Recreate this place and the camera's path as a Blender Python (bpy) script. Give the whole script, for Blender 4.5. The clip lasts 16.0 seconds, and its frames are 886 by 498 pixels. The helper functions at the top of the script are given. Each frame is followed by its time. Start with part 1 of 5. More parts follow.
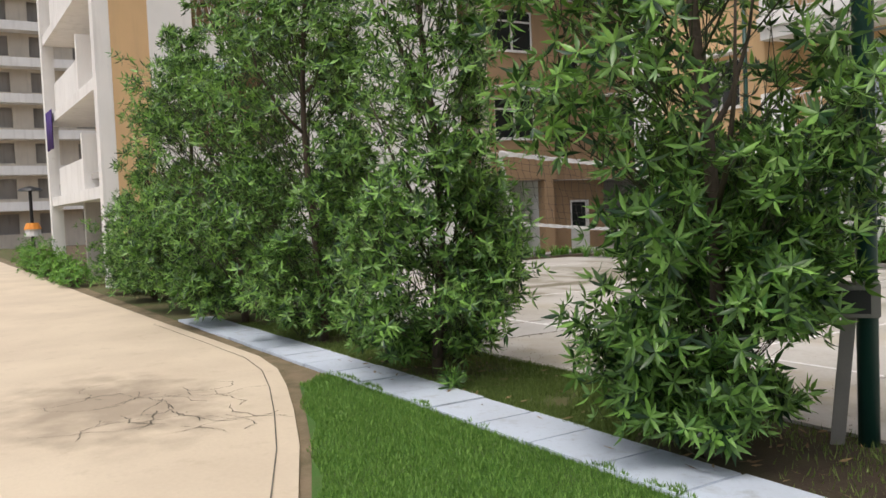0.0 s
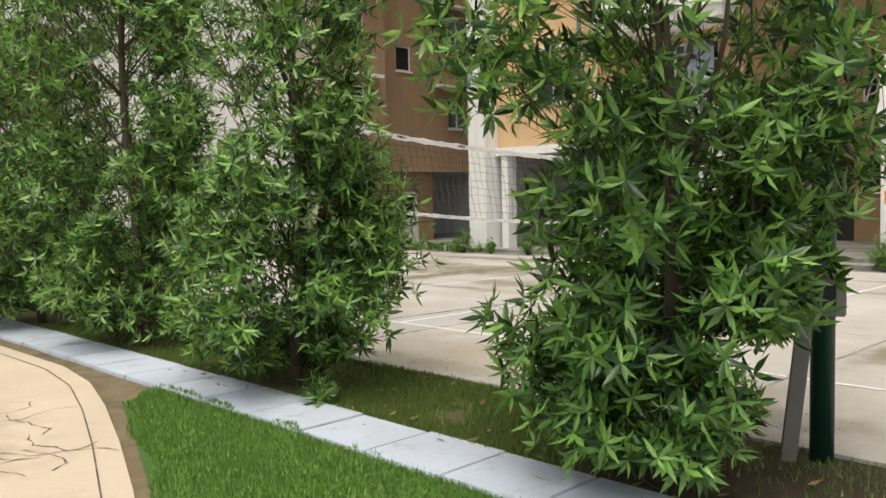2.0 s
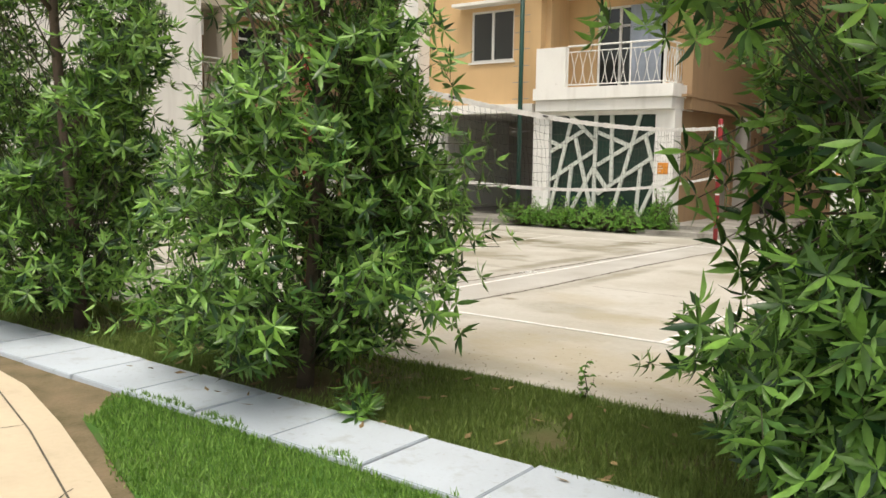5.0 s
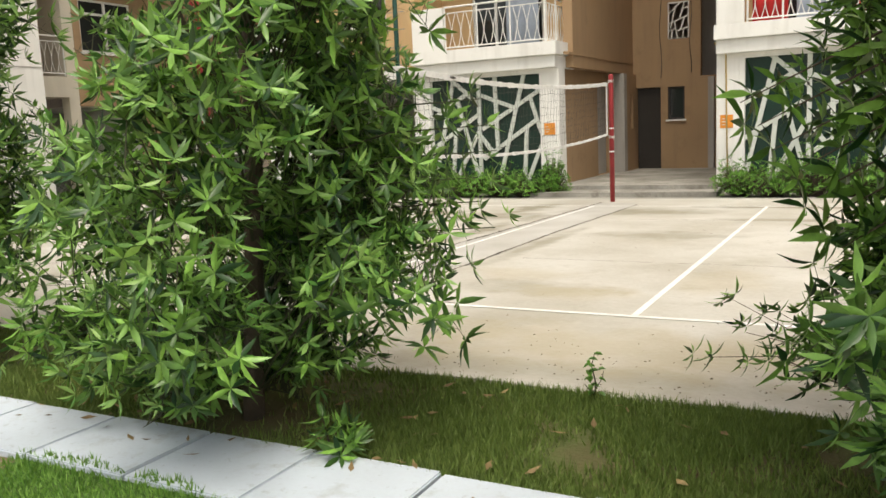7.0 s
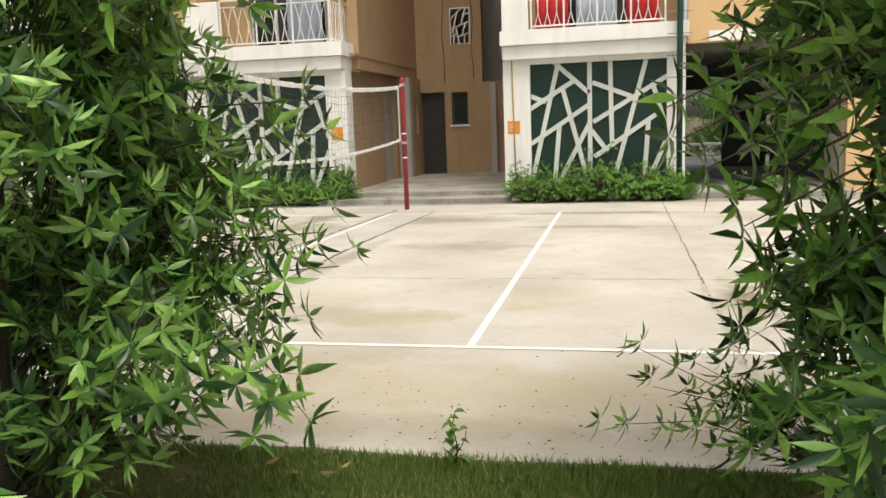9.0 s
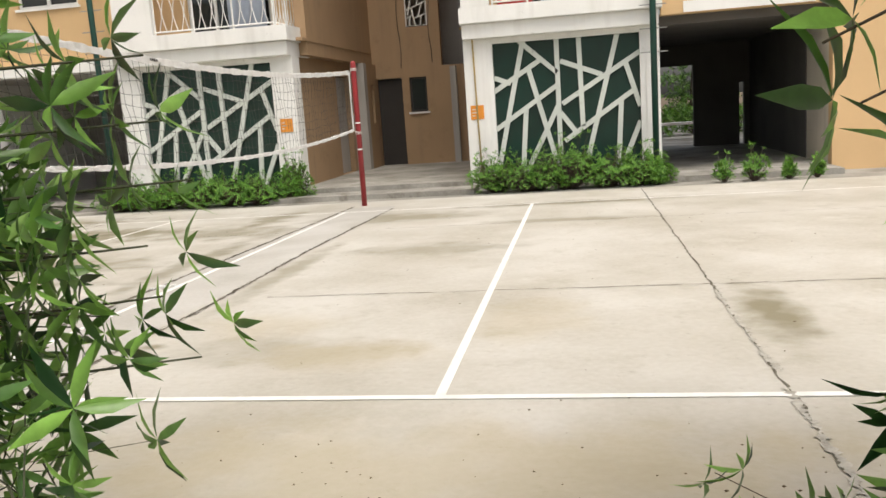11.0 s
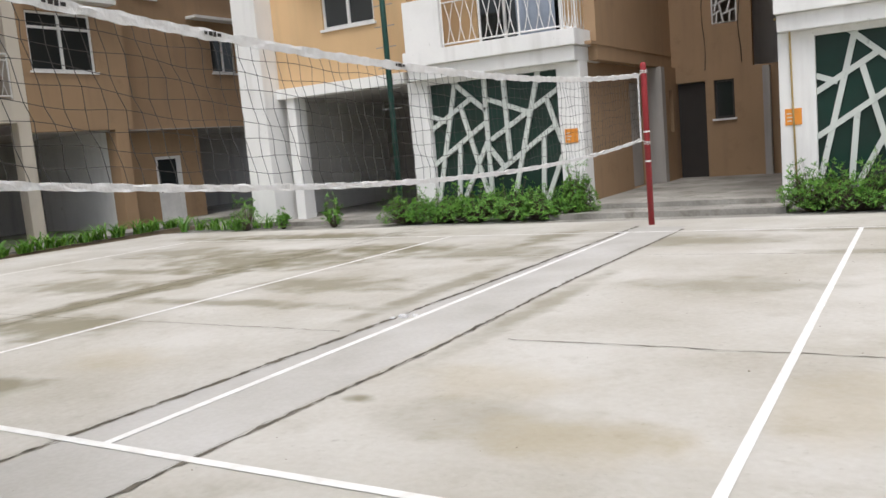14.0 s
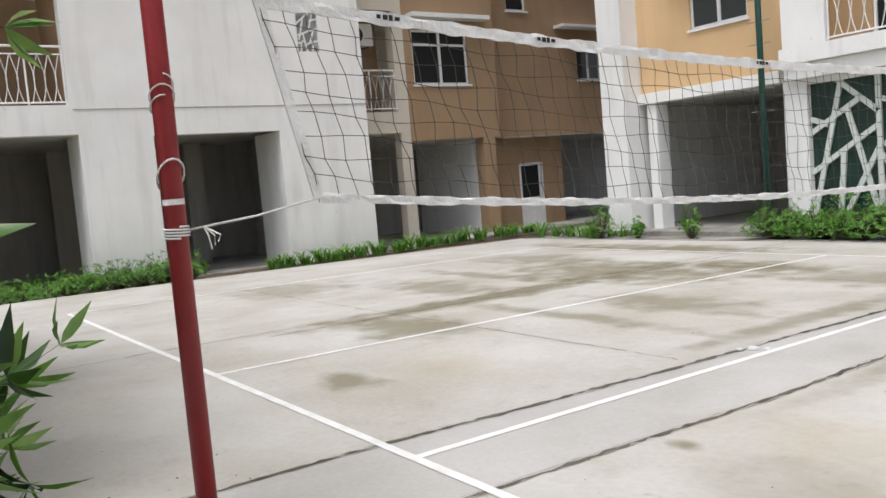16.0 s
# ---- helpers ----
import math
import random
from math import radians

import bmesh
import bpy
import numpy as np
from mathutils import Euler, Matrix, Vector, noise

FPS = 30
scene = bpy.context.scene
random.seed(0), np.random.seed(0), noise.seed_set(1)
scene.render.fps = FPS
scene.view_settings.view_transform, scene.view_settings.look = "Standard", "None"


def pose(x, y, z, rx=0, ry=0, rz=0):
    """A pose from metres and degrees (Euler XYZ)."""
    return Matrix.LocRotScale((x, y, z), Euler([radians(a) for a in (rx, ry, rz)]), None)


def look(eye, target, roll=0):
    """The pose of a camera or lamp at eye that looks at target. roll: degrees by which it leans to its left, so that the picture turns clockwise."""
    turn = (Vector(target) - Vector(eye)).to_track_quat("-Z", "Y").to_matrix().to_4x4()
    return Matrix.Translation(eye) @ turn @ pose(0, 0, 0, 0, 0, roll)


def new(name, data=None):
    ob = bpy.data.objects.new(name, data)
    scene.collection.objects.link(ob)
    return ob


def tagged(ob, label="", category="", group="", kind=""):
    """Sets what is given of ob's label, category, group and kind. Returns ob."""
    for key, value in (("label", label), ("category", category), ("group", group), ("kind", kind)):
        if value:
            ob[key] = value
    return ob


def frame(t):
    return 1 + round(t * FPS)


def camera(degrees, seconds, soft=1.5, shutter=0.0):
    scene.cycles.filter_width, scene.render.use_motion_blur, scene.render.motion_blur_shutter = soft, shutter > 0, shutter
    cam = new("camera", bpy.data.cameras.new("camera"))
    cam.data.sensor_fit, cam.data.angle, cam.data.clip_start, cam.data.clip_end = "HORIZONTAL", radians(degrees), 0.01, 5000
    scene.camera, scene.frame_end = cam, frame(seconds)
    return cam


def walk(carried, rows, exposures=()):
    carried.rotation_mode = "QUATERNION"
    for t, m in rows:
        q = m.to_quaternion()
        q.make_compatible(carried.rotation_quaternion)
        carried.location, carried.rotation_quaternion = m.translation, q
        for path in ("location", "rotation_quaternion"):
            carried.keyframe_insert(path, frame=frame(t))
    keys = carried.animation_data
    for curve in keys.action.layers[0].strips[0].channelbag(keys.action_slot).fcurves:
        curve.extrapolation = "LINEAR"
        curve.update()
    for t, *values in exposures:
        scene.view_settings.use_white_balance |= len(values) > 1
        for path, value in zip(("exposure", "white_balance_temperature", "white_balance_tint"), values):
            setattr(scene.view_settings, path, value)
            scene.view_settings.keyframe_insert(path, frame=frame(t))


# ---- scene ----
cam = camera(56.2, 16.0, soft=1.55)
PATH = [
    (0, (8.78, -7.023, 1.63), (7.086, -5.964, 1.531), -2.4),
    (0.5, (8.449, -6.806, 1.535), (6.832, -5.629, 1.5), -1.8),
    (1, (8.158, -6.759, 1.532), (6.582, -5.53, 1.463), -0.8),
    (1.5, (7.809, -6.712, 1.515), (6.298, -5.404, 1.436), -0.8),
    (2, (7.499, -6.714, 1.524), (6.086, -5.305, 1.398), -1.1),
    (2.5, (7.176, -6.682, 1.496), (5.824, -5.215, 1.358), -0.9),
    (3, (6.896, -6.642, 1.503), (5.577, -5.146, 1.353), -0.9),
    (3.5, (6.582, -6.588, 1.522), (5.287, -5.072, 1.371), -0.1),
    (4, (6.275, -6.522, 1.486), (5.014, -4.974, 1.361), 0.4),
    (4.2, (6.149, -6.507, 1.496), (4.908, -4.946, 1.347), 0.7),
    (6.5, (4.85, -6.161, 1.439), (3.773, -4.494, 1.192), -1.7),
    (7, (4.631, -6.004, 1.453), (3.705, -4.254, 1.166), -2.6),
    (7.5, (4.465, -5.859, 1.442), (3.63, -4.064, 1.157), -3.0),
    (8, (4.289, -5.678, 1.441), (3.581, -3.829, 1.16), -3.2),
    (8.5, (4.152, -5.463, 1.453), (3.564, -3.564, 1.233), -2.9),
    (9, (4.044, -5.266, 1.482), (3.617, -3.336, 1.182), -2.1),
    (11.5, (3.808, -3.655, 1.411), (3.462, -1.713, 1.079), -4.0),
    (12, (3.818, -3.403, 1.382), (3.297, -1.49, 1.123), -4.9),
    (12.5, (3.804, -3.168, 1.417), (3.112, -1.307, 1.181), -4.2),
    (13, (3.713, -2.964, 1.397), (2.944, -1.136, 1.137), -4.8),
    (13.5, (3.724, -2.786, 1.368), (2.848, -1.007, 1.112), -4.8),
    (14, (3.728, -2.637, 1.398), (2.713, -0.932, 1.147), -5.0),
    (14.5, (3.689, -2.449, 1.389), (2.464, -0.886, 1.153), -5.2),
    (15, (3.664, -2.332, 1.39), (2.234, -0.953, 1.154), -4.6),
    (15.5, (3.621, -2.232, 1.413), (2.029, -1.041, 1.201), -4.3),
    (16, (3.601, -2.185, 1.421), (1.959, -1.055, 1.257), -4.9),
]
walk(cam, [(t, look(eye, target, roll)) for t, eye, target, roll in PATH], [(0, -0.22, 6450, 13), (1, -0.18, 6550, 13), (2.5, 0.04, 6850, 9), (4, 0.12, 7000, 8), (7, 0.19, 7100, 7), (9, 0.21, 7050, 8), (11.5, 0.1, 6700, 10), (13, -0.02, 6300, 11), (16, 0.02, 6100, 11)])

# ---- world, sun ----
world = bpy.data.worlds.new("world")
scene.world = world
world.use_nodes = True
wn = world.node_tree.nodes
sky = wn.new("ShaderNodeTexSky")
sky.sky_type, sky.sun_disc = "NISHITA", False
sky.sun_elevation, sky.sun_rotation = radians(69), radians(155)
sky.air_density, sky.dust_density, sky.ozone_density = 1.0, 5.0, 1.0
wn["Background"].inputs["Strength"].default_value = 0.19
grey = wn.new("ShaderNodeHueSaturation")
grey.inputs["Saturation"].default_value = 0.45
world.node_tree.links.new(sky.outputs[0], grey.inputs["Color"])
world.node_tree.links.new(grey.outputs[0], wn["Background"].inputs["Color"])
sun_data = bpy.data.lights.new("sun", "SUN")
sun_data.energy, sun_data.angle, sun_data.color = 1.5, radians(24), (1.0, 0.97, 0.92)
sun = new("sun", sun_data)
sun.matrix_world = look((2.7, -5.8, 17.0), (0, 0, 0))


# ---- materials ----
def material(name, base, second=None, scale=2.0, detail=6.0, amount=0.5, rough=0.8, bump=0.1, fine=60.0, metal=0.0, spec=0.4):
    """A painted, mineral or leafy surface: two colours mixed by large and fine noise, with fine relief."""
    m = bpy.data.materials.new(name)
    m.use_nodes = True
    nt = m.node_tree
    b = nt.nodes["Principled BSDF"]
    tc = nt.nodes.new("ShaderNodeTexCoord")
    n1 = nt.nodes.new("ShaderNodeTexNoise")
    n1.inputs["Scale"].default_value, n1.inputs["Detail"].default_value = scale, detail
    n2 = nt.nodes.new("ShaderNodeTexNoise")
    n2.inputs["Scale"].default_value, n2.inputs["Detail"].default_value = fine, 4.0
    mix = nt.nodes.new("ShaderNodeMix")
    mix.data_type = "RGBA"
    ramp = nt.nodes.new("ShaderNodeMapRange")
    ramp.inputs[1].default_value, ramp.inputs[2].default_value = 0.35, 0.72
    ramp.inputs[4].default_value = amount
    add = nt.nodes.new("ShaderNodeMath")
    add.operation = "MULTIPLY_ADD"
    add.inputs[1].default_value = 0.25
    second = second or tuple(c * 0.7 for c in base)
    mix.inputs[6].default_value, mix.inputs[7].default_value = (*base, 1), (*second, 1)
    bp = nt.nodes.new("ShaderNodeBump")
    bp.inputs["Strength"].default_value, bp.inputs["Distance"].default_value = bump, 0.02
    L = nt.links.new
    L(tc.outputs["Object"], n1.inputs["Vector"])
    L(tc.outputs["Object"], n2.inputs["Vector"])
    L(n2.outputs[0], add.inputs[0])
    L(n1.outputs[0], add.inputs[2])
    sub = nt.nodes.new("ShaderNodeMath")
    sub.operation = "SUBTRACT"
    sub.inputs[1].default_value = 0.12
    L(add.outputs[0], sub.inputs[0])
    L(sub.outputs[0], ramp.inputs[0])
    L(ramp.outputs[0], mix.inputs[0])
    L(mix.outputs[2], b.inputs["Base Color"])
    L(n2.outputs[0], bp.inputs["Height"])
    L(bp.outputs[0], b.inputs["Normal"])
    b.inputs["Roughness"].default_value, b.inputs["Metallic"].default_value = rough, metal
    b.inputs["Specular IOR Level"].default_value = spec
    return m


def weathered(name, base, stain, streak=0.5, rough=0.85):
    """Exterior paint with cloudy patches and downward rain streaks."""
    m = material(name, base, tuple(c * 0.86 for c in base), scale=0.9, amount=0.7, rough=rough, bump=0.12, fine=45)
    nt = m.node_tree
    b = nt.nodes["Principled BSDF"]
    src = b.inputs["Base Color"].links[0].from_socket
    tc = nt.nodes.new("ShaderNodeTexCoord")
    mp = nt.nodes.new("ShaderNodeMapping")
    mp.inputs["Scale"].default_value = (3.0, 3.0, 0.35)
    n = nt.nodes.new("ShaderNodeTexNoise")
    n.inputs["Scale"].default_value, n.inputs["Detail"].default_value = 1.2, 8.0
    r = nt.nodes.new("ShaderNodeMapRange")
    r.inputs[1].default_value, r.inputs[2].default_value, r.inputs[4].default_value = 0.52, 0.78, streak
    mix = nt.nodes.new("ShaderNodeMix")
    mix.data_type = "RGBA"
    mix.inputs[7].default_value = (*stain, 1)
    L = nt.links.new
    L(tc.outputs["Object"], mp.inputs["Vector"])
    L(mp.outputs[0], n.inputs["Vector"])
    L(n.outputs[0], r.inputs[0])
    L(r.outputs[0], mix.inputs[0])
    L(src, mix.inputs[6])
    L(mix.outputs[2], b.inputs["Base Color"])
    return m


def leafy(name, dark, light, rough=0.38, through_light=0.22, pale=0.82):
    """Leaf: colour varied leaf by leaf, mostly dark with a few pale ones, a little light let through."""
    m = bpy.data.materials.new(name)
    m.use_nodes = True
    nt = m.node_tree
    b = nt.nodes["Principled BSDF"]
    g = nt.nodes.new("ShaderNodeNewGeometry")
    r = nt.nodes.new("ShaderNodeValToRGB")
    mid = tuple(d + (c - d) * 0.48 for d, c in zip(dark, light))
    e = r.color_ramp.elements
    e[0].position, e[0].color = 0.08, (*dark, 1)
    e[1].position, e[1].color = 1.0, (*light, 1)
    e.new(pale).color = (*mid, 1)
    tc = nt.nodes.new("ShaderNodeTexCoord")
    n = nt.nodes.new("ShaderNodeTexNoise")
    n.inputs["Scale"].default_value, n.inputs["Detail"].default_value = 26.0, 3.0
    vary = nt.nodes.new("ShaderNodeHueSaturation")
    lift = nt.nodes.new("ShaderNodeMapRange")
    lift.inputs[1].default_value, lift.inputs[2].default_value = 0.3, 0.7
    lift.inputs[3].default_value, lift.inputs[4].default_value = 0.78, 1.18
    t = nt.nodes.new("ShaderNodeBsdfTranslucent")
    mx = nt.nodes.new("ShaderNodeMixShader")
    mx.inputs[0].default_value = through_light
    L = nt.links.new
    L(g.outputs["Random Per Island"], r.inputs[0])
    L(tc.outputs["Object"], n.inputs["Vector"])
    L(n.outputs[0], lift.inputs[0])
    L(lift.outputs[0], vary.inputs["Value"])
    L(r.outputs[0], vary.inputs["Color"])
    L(vary.outputs[0], b.inputs["Base Color"])
    L(vary.outputs[0], t.inputs["Color"])
    L(b.outputs[0], mx.inputs[1])
    L(t.outputs[0], mx.inputs[2])
    L(mx.outputs[0], nt.nodes["Material Output"].inputs["Surface"])
    b.inputs["Roughness"].default_value = rough
    b.inputs["Specular IOR Level"].default_value = 0.5
    return m


def glass(name, tint, rough=0.05):
    m = bpy.data.materials.new(name)
    m.use_nodes = True
    b = m.node_tree.nodes["Principled BSDF"]
    b.inputs["Base Color"].default_value = (*tint, 1)
    b.inputs["Roughness"].default_value = rough
    b.inputs["Specular IOR Level"].default_value = 0.6
    return m


YELLOW = weathered("yellow_paint", (0.66, 0.45, 0.24), (0.45, 0.32, 0.19), 0.35)
# darker, duller tone than the yellow, for passage and wing walls
TAN = weathered("tan_wall", (0.37, 0.245, 0.14), (0.24, 0.165, 0.11), 0.45)
WHITE = weathered("white_paint", (0.82, 0.81, 0.78), (0.46, 0.44, 0.40), 0.36)
CREAM = weathered("cream_paint", (0.66, 0.60, 0.50), (0.4, 0.36, 0.3), 0.4)
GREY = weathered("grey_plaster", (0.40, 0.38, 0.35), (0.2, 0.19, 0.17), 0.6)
SOFFIT = material("soffit_plaster", (0.45, 0.43, 0.40), scale=1.0, rough=0.9)
CONCRETE = material("court_concrete", (0.53, 0.515, 0.475), (0.36, 0.335, 0.275), scale=0.7, detail=12.0, amount=0.85, rough=0.7, bump=0.15, fine=22)
SLAB = material("kerb_slab_stone", (0.52, 0.58, 0.65), (0.42, 0.46, 0.51), scale=1.5, amount=0.6, rough=0.75, bump=0.12, fine=50)
ROAD = material("stamped_road", (0.62, 0.52, 0.38), (0.48, 0.39, 0.28), scale=0.7, amount=0.7, rough=0.8, bump=0.15, fine=25)
VERGE = material("dry_soil", (0.22, 0.165, 0.10), (0.12, 0.10, 0.05), scale=4.0, amount=1.0, rough=0.95, bump=0.6, fine=40)
# low albedo puts the east undercroft's shade into the plaster colour
SHADEPLASTER = material("shade_dark_plaster", (0.13, 0.12, 0.11), (0.07, 0.065, 0.06), scale=1.2, rough=0.95)
SOIL = material("damp_soil", (0.13, 0.095, 0.055), (0.07, 0.05, 0.03), scale=3.0, amount=0.9, rough=0.95, bump=0.6, fine=30)
LINE = material("white_line_paint", (0.82, 0.82, 0.80), (0.6, 0.58, 0.54), scale=6, amount=0.7, rough=0.7, fine=40)
CRACK = material("crack_dirt", (0.075, 0.066, 0.052), (0.20, 0.18, 0.14), amount=0.9, scale=5, rough=0.95)
RED = material("red_pole_paint", (0.30, 0.028, 0.032), (0.20, 0.02, 0.025), scale=5, rough=0.45, bump=0.05)
GREEN = material("green_post_paint", (0.012, 0.06, 0.045), (0.008, 0.035, 0.03), scale=4, rough=0.45, bump=0.05)
STEEL = material("grey_steel", (0.30, 0.30, 0.29), scale=6, rough=0.55, metal=0.4)
TAPE = material("net_tape", (0.78, 0.78, 0.77), (0.5, 0.49, 0.47), scale=9, rough=0.8, bump=0.4, fine=50)
CORD = material("net_cord", (0.09, 0.085, 0.08), scale=10, rough=0.9)
ROPE = material("white_rope", (0.70, 0.69, 0.66), scale=30, rough=0.9)
RAIL = material("white_railing_paint", (0.78, 0.77, 0.74), scale=5, rough=0.5, bump=0.02)
FRAME = material("white_window_frame", (0.76, 0.75, 0.72), scale=4, rough=0.45, bump=0.02)
PANE = glass("dark_pane", (0.022, 0.026, 0.026))
DARKGREEN = material("green_backing", (0.007, 0.036, 0.025), (0.012, 0.024, 0.017), scale=1.5, amount=0.8, rough=0.35, bump=0.05)
LATTICE = weathered("lattice_paint", (0.62, 0.65, 0.60), (0.4, 0.42, 0.38), 0.4)
BLACK = material("dark_plastic", (0.02, 0.02, 0.02), scale=5, rough=0.4)
ORANGE = material("orange_sign_paint", (0.75, 0.28, 0.03), (0.55, 0.22, 0.05), scale=8, rough=0.6)
PAVE = material("dark_cement", (0.36, 0.345, 0.31), (0.15, 0.14, 0.12), scale=0.9, amount=0.9, rough=0.85, bump=0.15, fine=25)
TWIG = material("green_twig", (0.055, 0.06, 0.03), scale=10, rough=0.8)
# near black: the open doorway's depth as colour, also the passage window frame
DARKBROWN = material("dark_brown", (0.035, 0.03, 0.026), scale=3, rough=0.6)
BARK = material("bark", (0.10, 0.075, 0.055), (0.05, 0.04, 0.03), scale=12, rough=0.9, bump=0.5)
LEAF = leafy("tree_leaf", (0.016, 0.056, 0.015), (0.28, 0.53, 0.10), 0.36, 0.27, 0.6)
LEAF_LIGHT = leafy("young_leaf", (0.10, 0.25, 0.05), (0.33, 0.52, 0.15), 0.4, 0.28, 0.6)
BUSH = leafy("bush_leaf", (0.07, 0.20, 0.022), (0.27, 0.52, 0.07), 0.5, 0.3)
GRASS = leafy("grass_blade", (0.11, 0.24, 0.035), (0.28, 0.46, 0.095), 0.6)
GRASS_DARK = leafy("rough_grass_blade", (0.11, 0.175, 0.03), (0.23, 0.30, 0.08), 0.6)
CLOTH_RED = material("red_cloth", (0.55, 0.03, 0.03), scale=6, rough=0.9)
CLOTH_PURPLE = material("purple_cloth", (0.06, 0.03, 0.16), scale=6, rough=0.9)
CLOTH_BLUE = material("pale_blue_curtain", (0.42, 0.48, 0.58), scale=3, rough=0.9)


def stain(m, centre, radii, colour, strength, ragged=1.7, scale=2.6):
    """A patch of its own shape, for dirt and for shade-darkened soil: an ellipsoid with a ragged, cloudy border."""
    nt = m.node_tree
    b = nt.nodes["Principled BSDF"]
    src = b.inputs["Base Color"].links[0].from_socket
    tc = nt.nodes.new("ShaderNodeTexCoord")
    n = nt.nodes.new("ShaderNodeTexNoise")
    n.inputs["Scale"].default_value, n.inputs["Detail"].default_value = scale, 7.0
    mp = nt.nodes.new("ShaderNodeMapping")
    mp.inputs["Scale"].default_value = [1 / r for r in radii]
    mp.inputs["Location"].default_value = [-c / r for c, r in zip(centre, radii)]
    g = nt.nodes.new("ShaderNodeTexGradient")
    g.gradient_type = "SPHERICAL"
    m1 = nt.nodes.new("ShaderNodeMath")
    m1.operation = "MULTIPLY_ADD"
    m1.inputs[1].default_value = ragged
    r = nt.nodes.new("ShaderNodeMapRange")
    r.inputs[1].default_value, r.inputs[2].default_value, r.inputs[4].default_value = 0.5 * ragged + 0.10, 0.5 * ragged + 0.75, strength
    mx = nt.nodes.new("ShaderNodeMix")
    mx.data_type = "RGBA"
    mx.inputs[7].default_value = (*colour, 1)
    L = nt.links.new
    L(tc.outputs["Object"], n.inputs["Vector"])
    L(tc.outputs["Object"], mp.inputs["Vector"])
    L(mp.outputs[0], g.inputs["Vector"])
    L(n.outputs[0], m1.inputs[0])
    L(g.outputs["Fac"], m1.inputs[2])
    gate = nt.nodes.new("ShaderNodeMath")
    gate.operation = "MULTIPLY"
    up = nt.nodes.new("ShaderNodeMapRange")
    up.inputs[2].default_value = 0.3
    L(g.outputs["Fac"], up.inputs[0])
    L(m1.outputs[0], r.inputs[0])
    L(r.outputs[0], gate.inputs[0])
    L(up.outputs[0], gate.inputs[1])
    L(gate.outputs[0], mx.inputs[0])
    L(src, mx.inputs[6])
    L(mx.outputs[2], b.inputs["Base Color"])


def mottle(m, scale, lo, hi, colour, strength, stretch=(1, 1, 1)):
    """Blotches with fairly sharp borders, broken up by fine grain."""
    nt = m.node_tree
    b = nt.nodes["Principled BSDF"]
    src = b.inputs["Base Color"].links[0].from_socket
    tc = nt.nodes.new("ShaderNodeTexCoord")
    mp = nt.nodes.new("ShaderNodeMapping")
    mp.inputs["Scale"].default_value = stretch
    n = nt.nodes.new("ShaderNodeTexNoise")
    n.inputs["Scale"].default_value, n.inputs["Detail"].default_value, n.inputs["Roughness"].default_value = scale, 10.0, 0.68
    r = nt.nodes.new("ShaderNodeMapRange")
    r.inputs[1].default_value, r.inputs[2].default_value, r.inputs[4].default_value = lo, hi, strength
    mx = nt.nodes.new("ShaderNodeMix")
    mx.data_type = "RGBA"
    mx.inputs[7].default_value = (*colour, 1)
    L = nt.links.new
    L(tc.outputs["Object"], mp.inputs["Vector"])
    L(mp.outputs[0], n.inputs["Vector"])
    L(n.outputs[0], r.inputs[0])
    L(r.outputs[0], mx.inputs[0])
    L(src, mx.inputs[6])
    L(mx.outputs[2], b.inputs["Base Color"])


mottle(CONCRETE, 0.55, 0.5, 0.70, (0.31, 0.285, 0.21), 0.32)
mottle(CONCRETE, 2.6, 0.55, 0.72, (0.29, 0.265, 0.20), 0.38)
mottle(CONCRETE, 14.0, 0.60, 0.75, (0.22, 0.20, 0.16), 0.45)
mottle(CONCRETE, 1.1, 0.58, 0.70, (0.60, 0.59, 0.56), 0.5)
mottle(ROAD, 3.0, 0.56, 0.74, (0.40, 0.32, 0.22), 0.5)
mottle(ROAD, 18.0, 0.6, 0.78, (0.36, 0.29, 0.2), 0.4)
mottle(SLAB, 4.0, 0.55, 0.72, (0.27, 0.27, 0.25), 0.55)
mottle(SLAB, 22.0, 0.58, 0.75, (0.2, 0.2, 0.19), 0.5)
mottle(WHITE, 5.0, 0.64, 0.72, (0.42, 0.40, 0.36), 0.6)
mottle(LATTICE, 6.0, 0.60, 0.68, (0.25, 0.26, 0.23), 0.6)
mottle(TAN, 2.2, 0.56, 0.72, (0.24, 0.16, 0.095), 0.5)
mottle(PAVE, 1.6, 0.52, 0.66, (0.12, 0.105, 0.08), 0.7)
stain(ROAD, (1.0, -5.7, 0), (2.2, 1.3, 1), (0.30, 0.24, 0.17), 0.75)
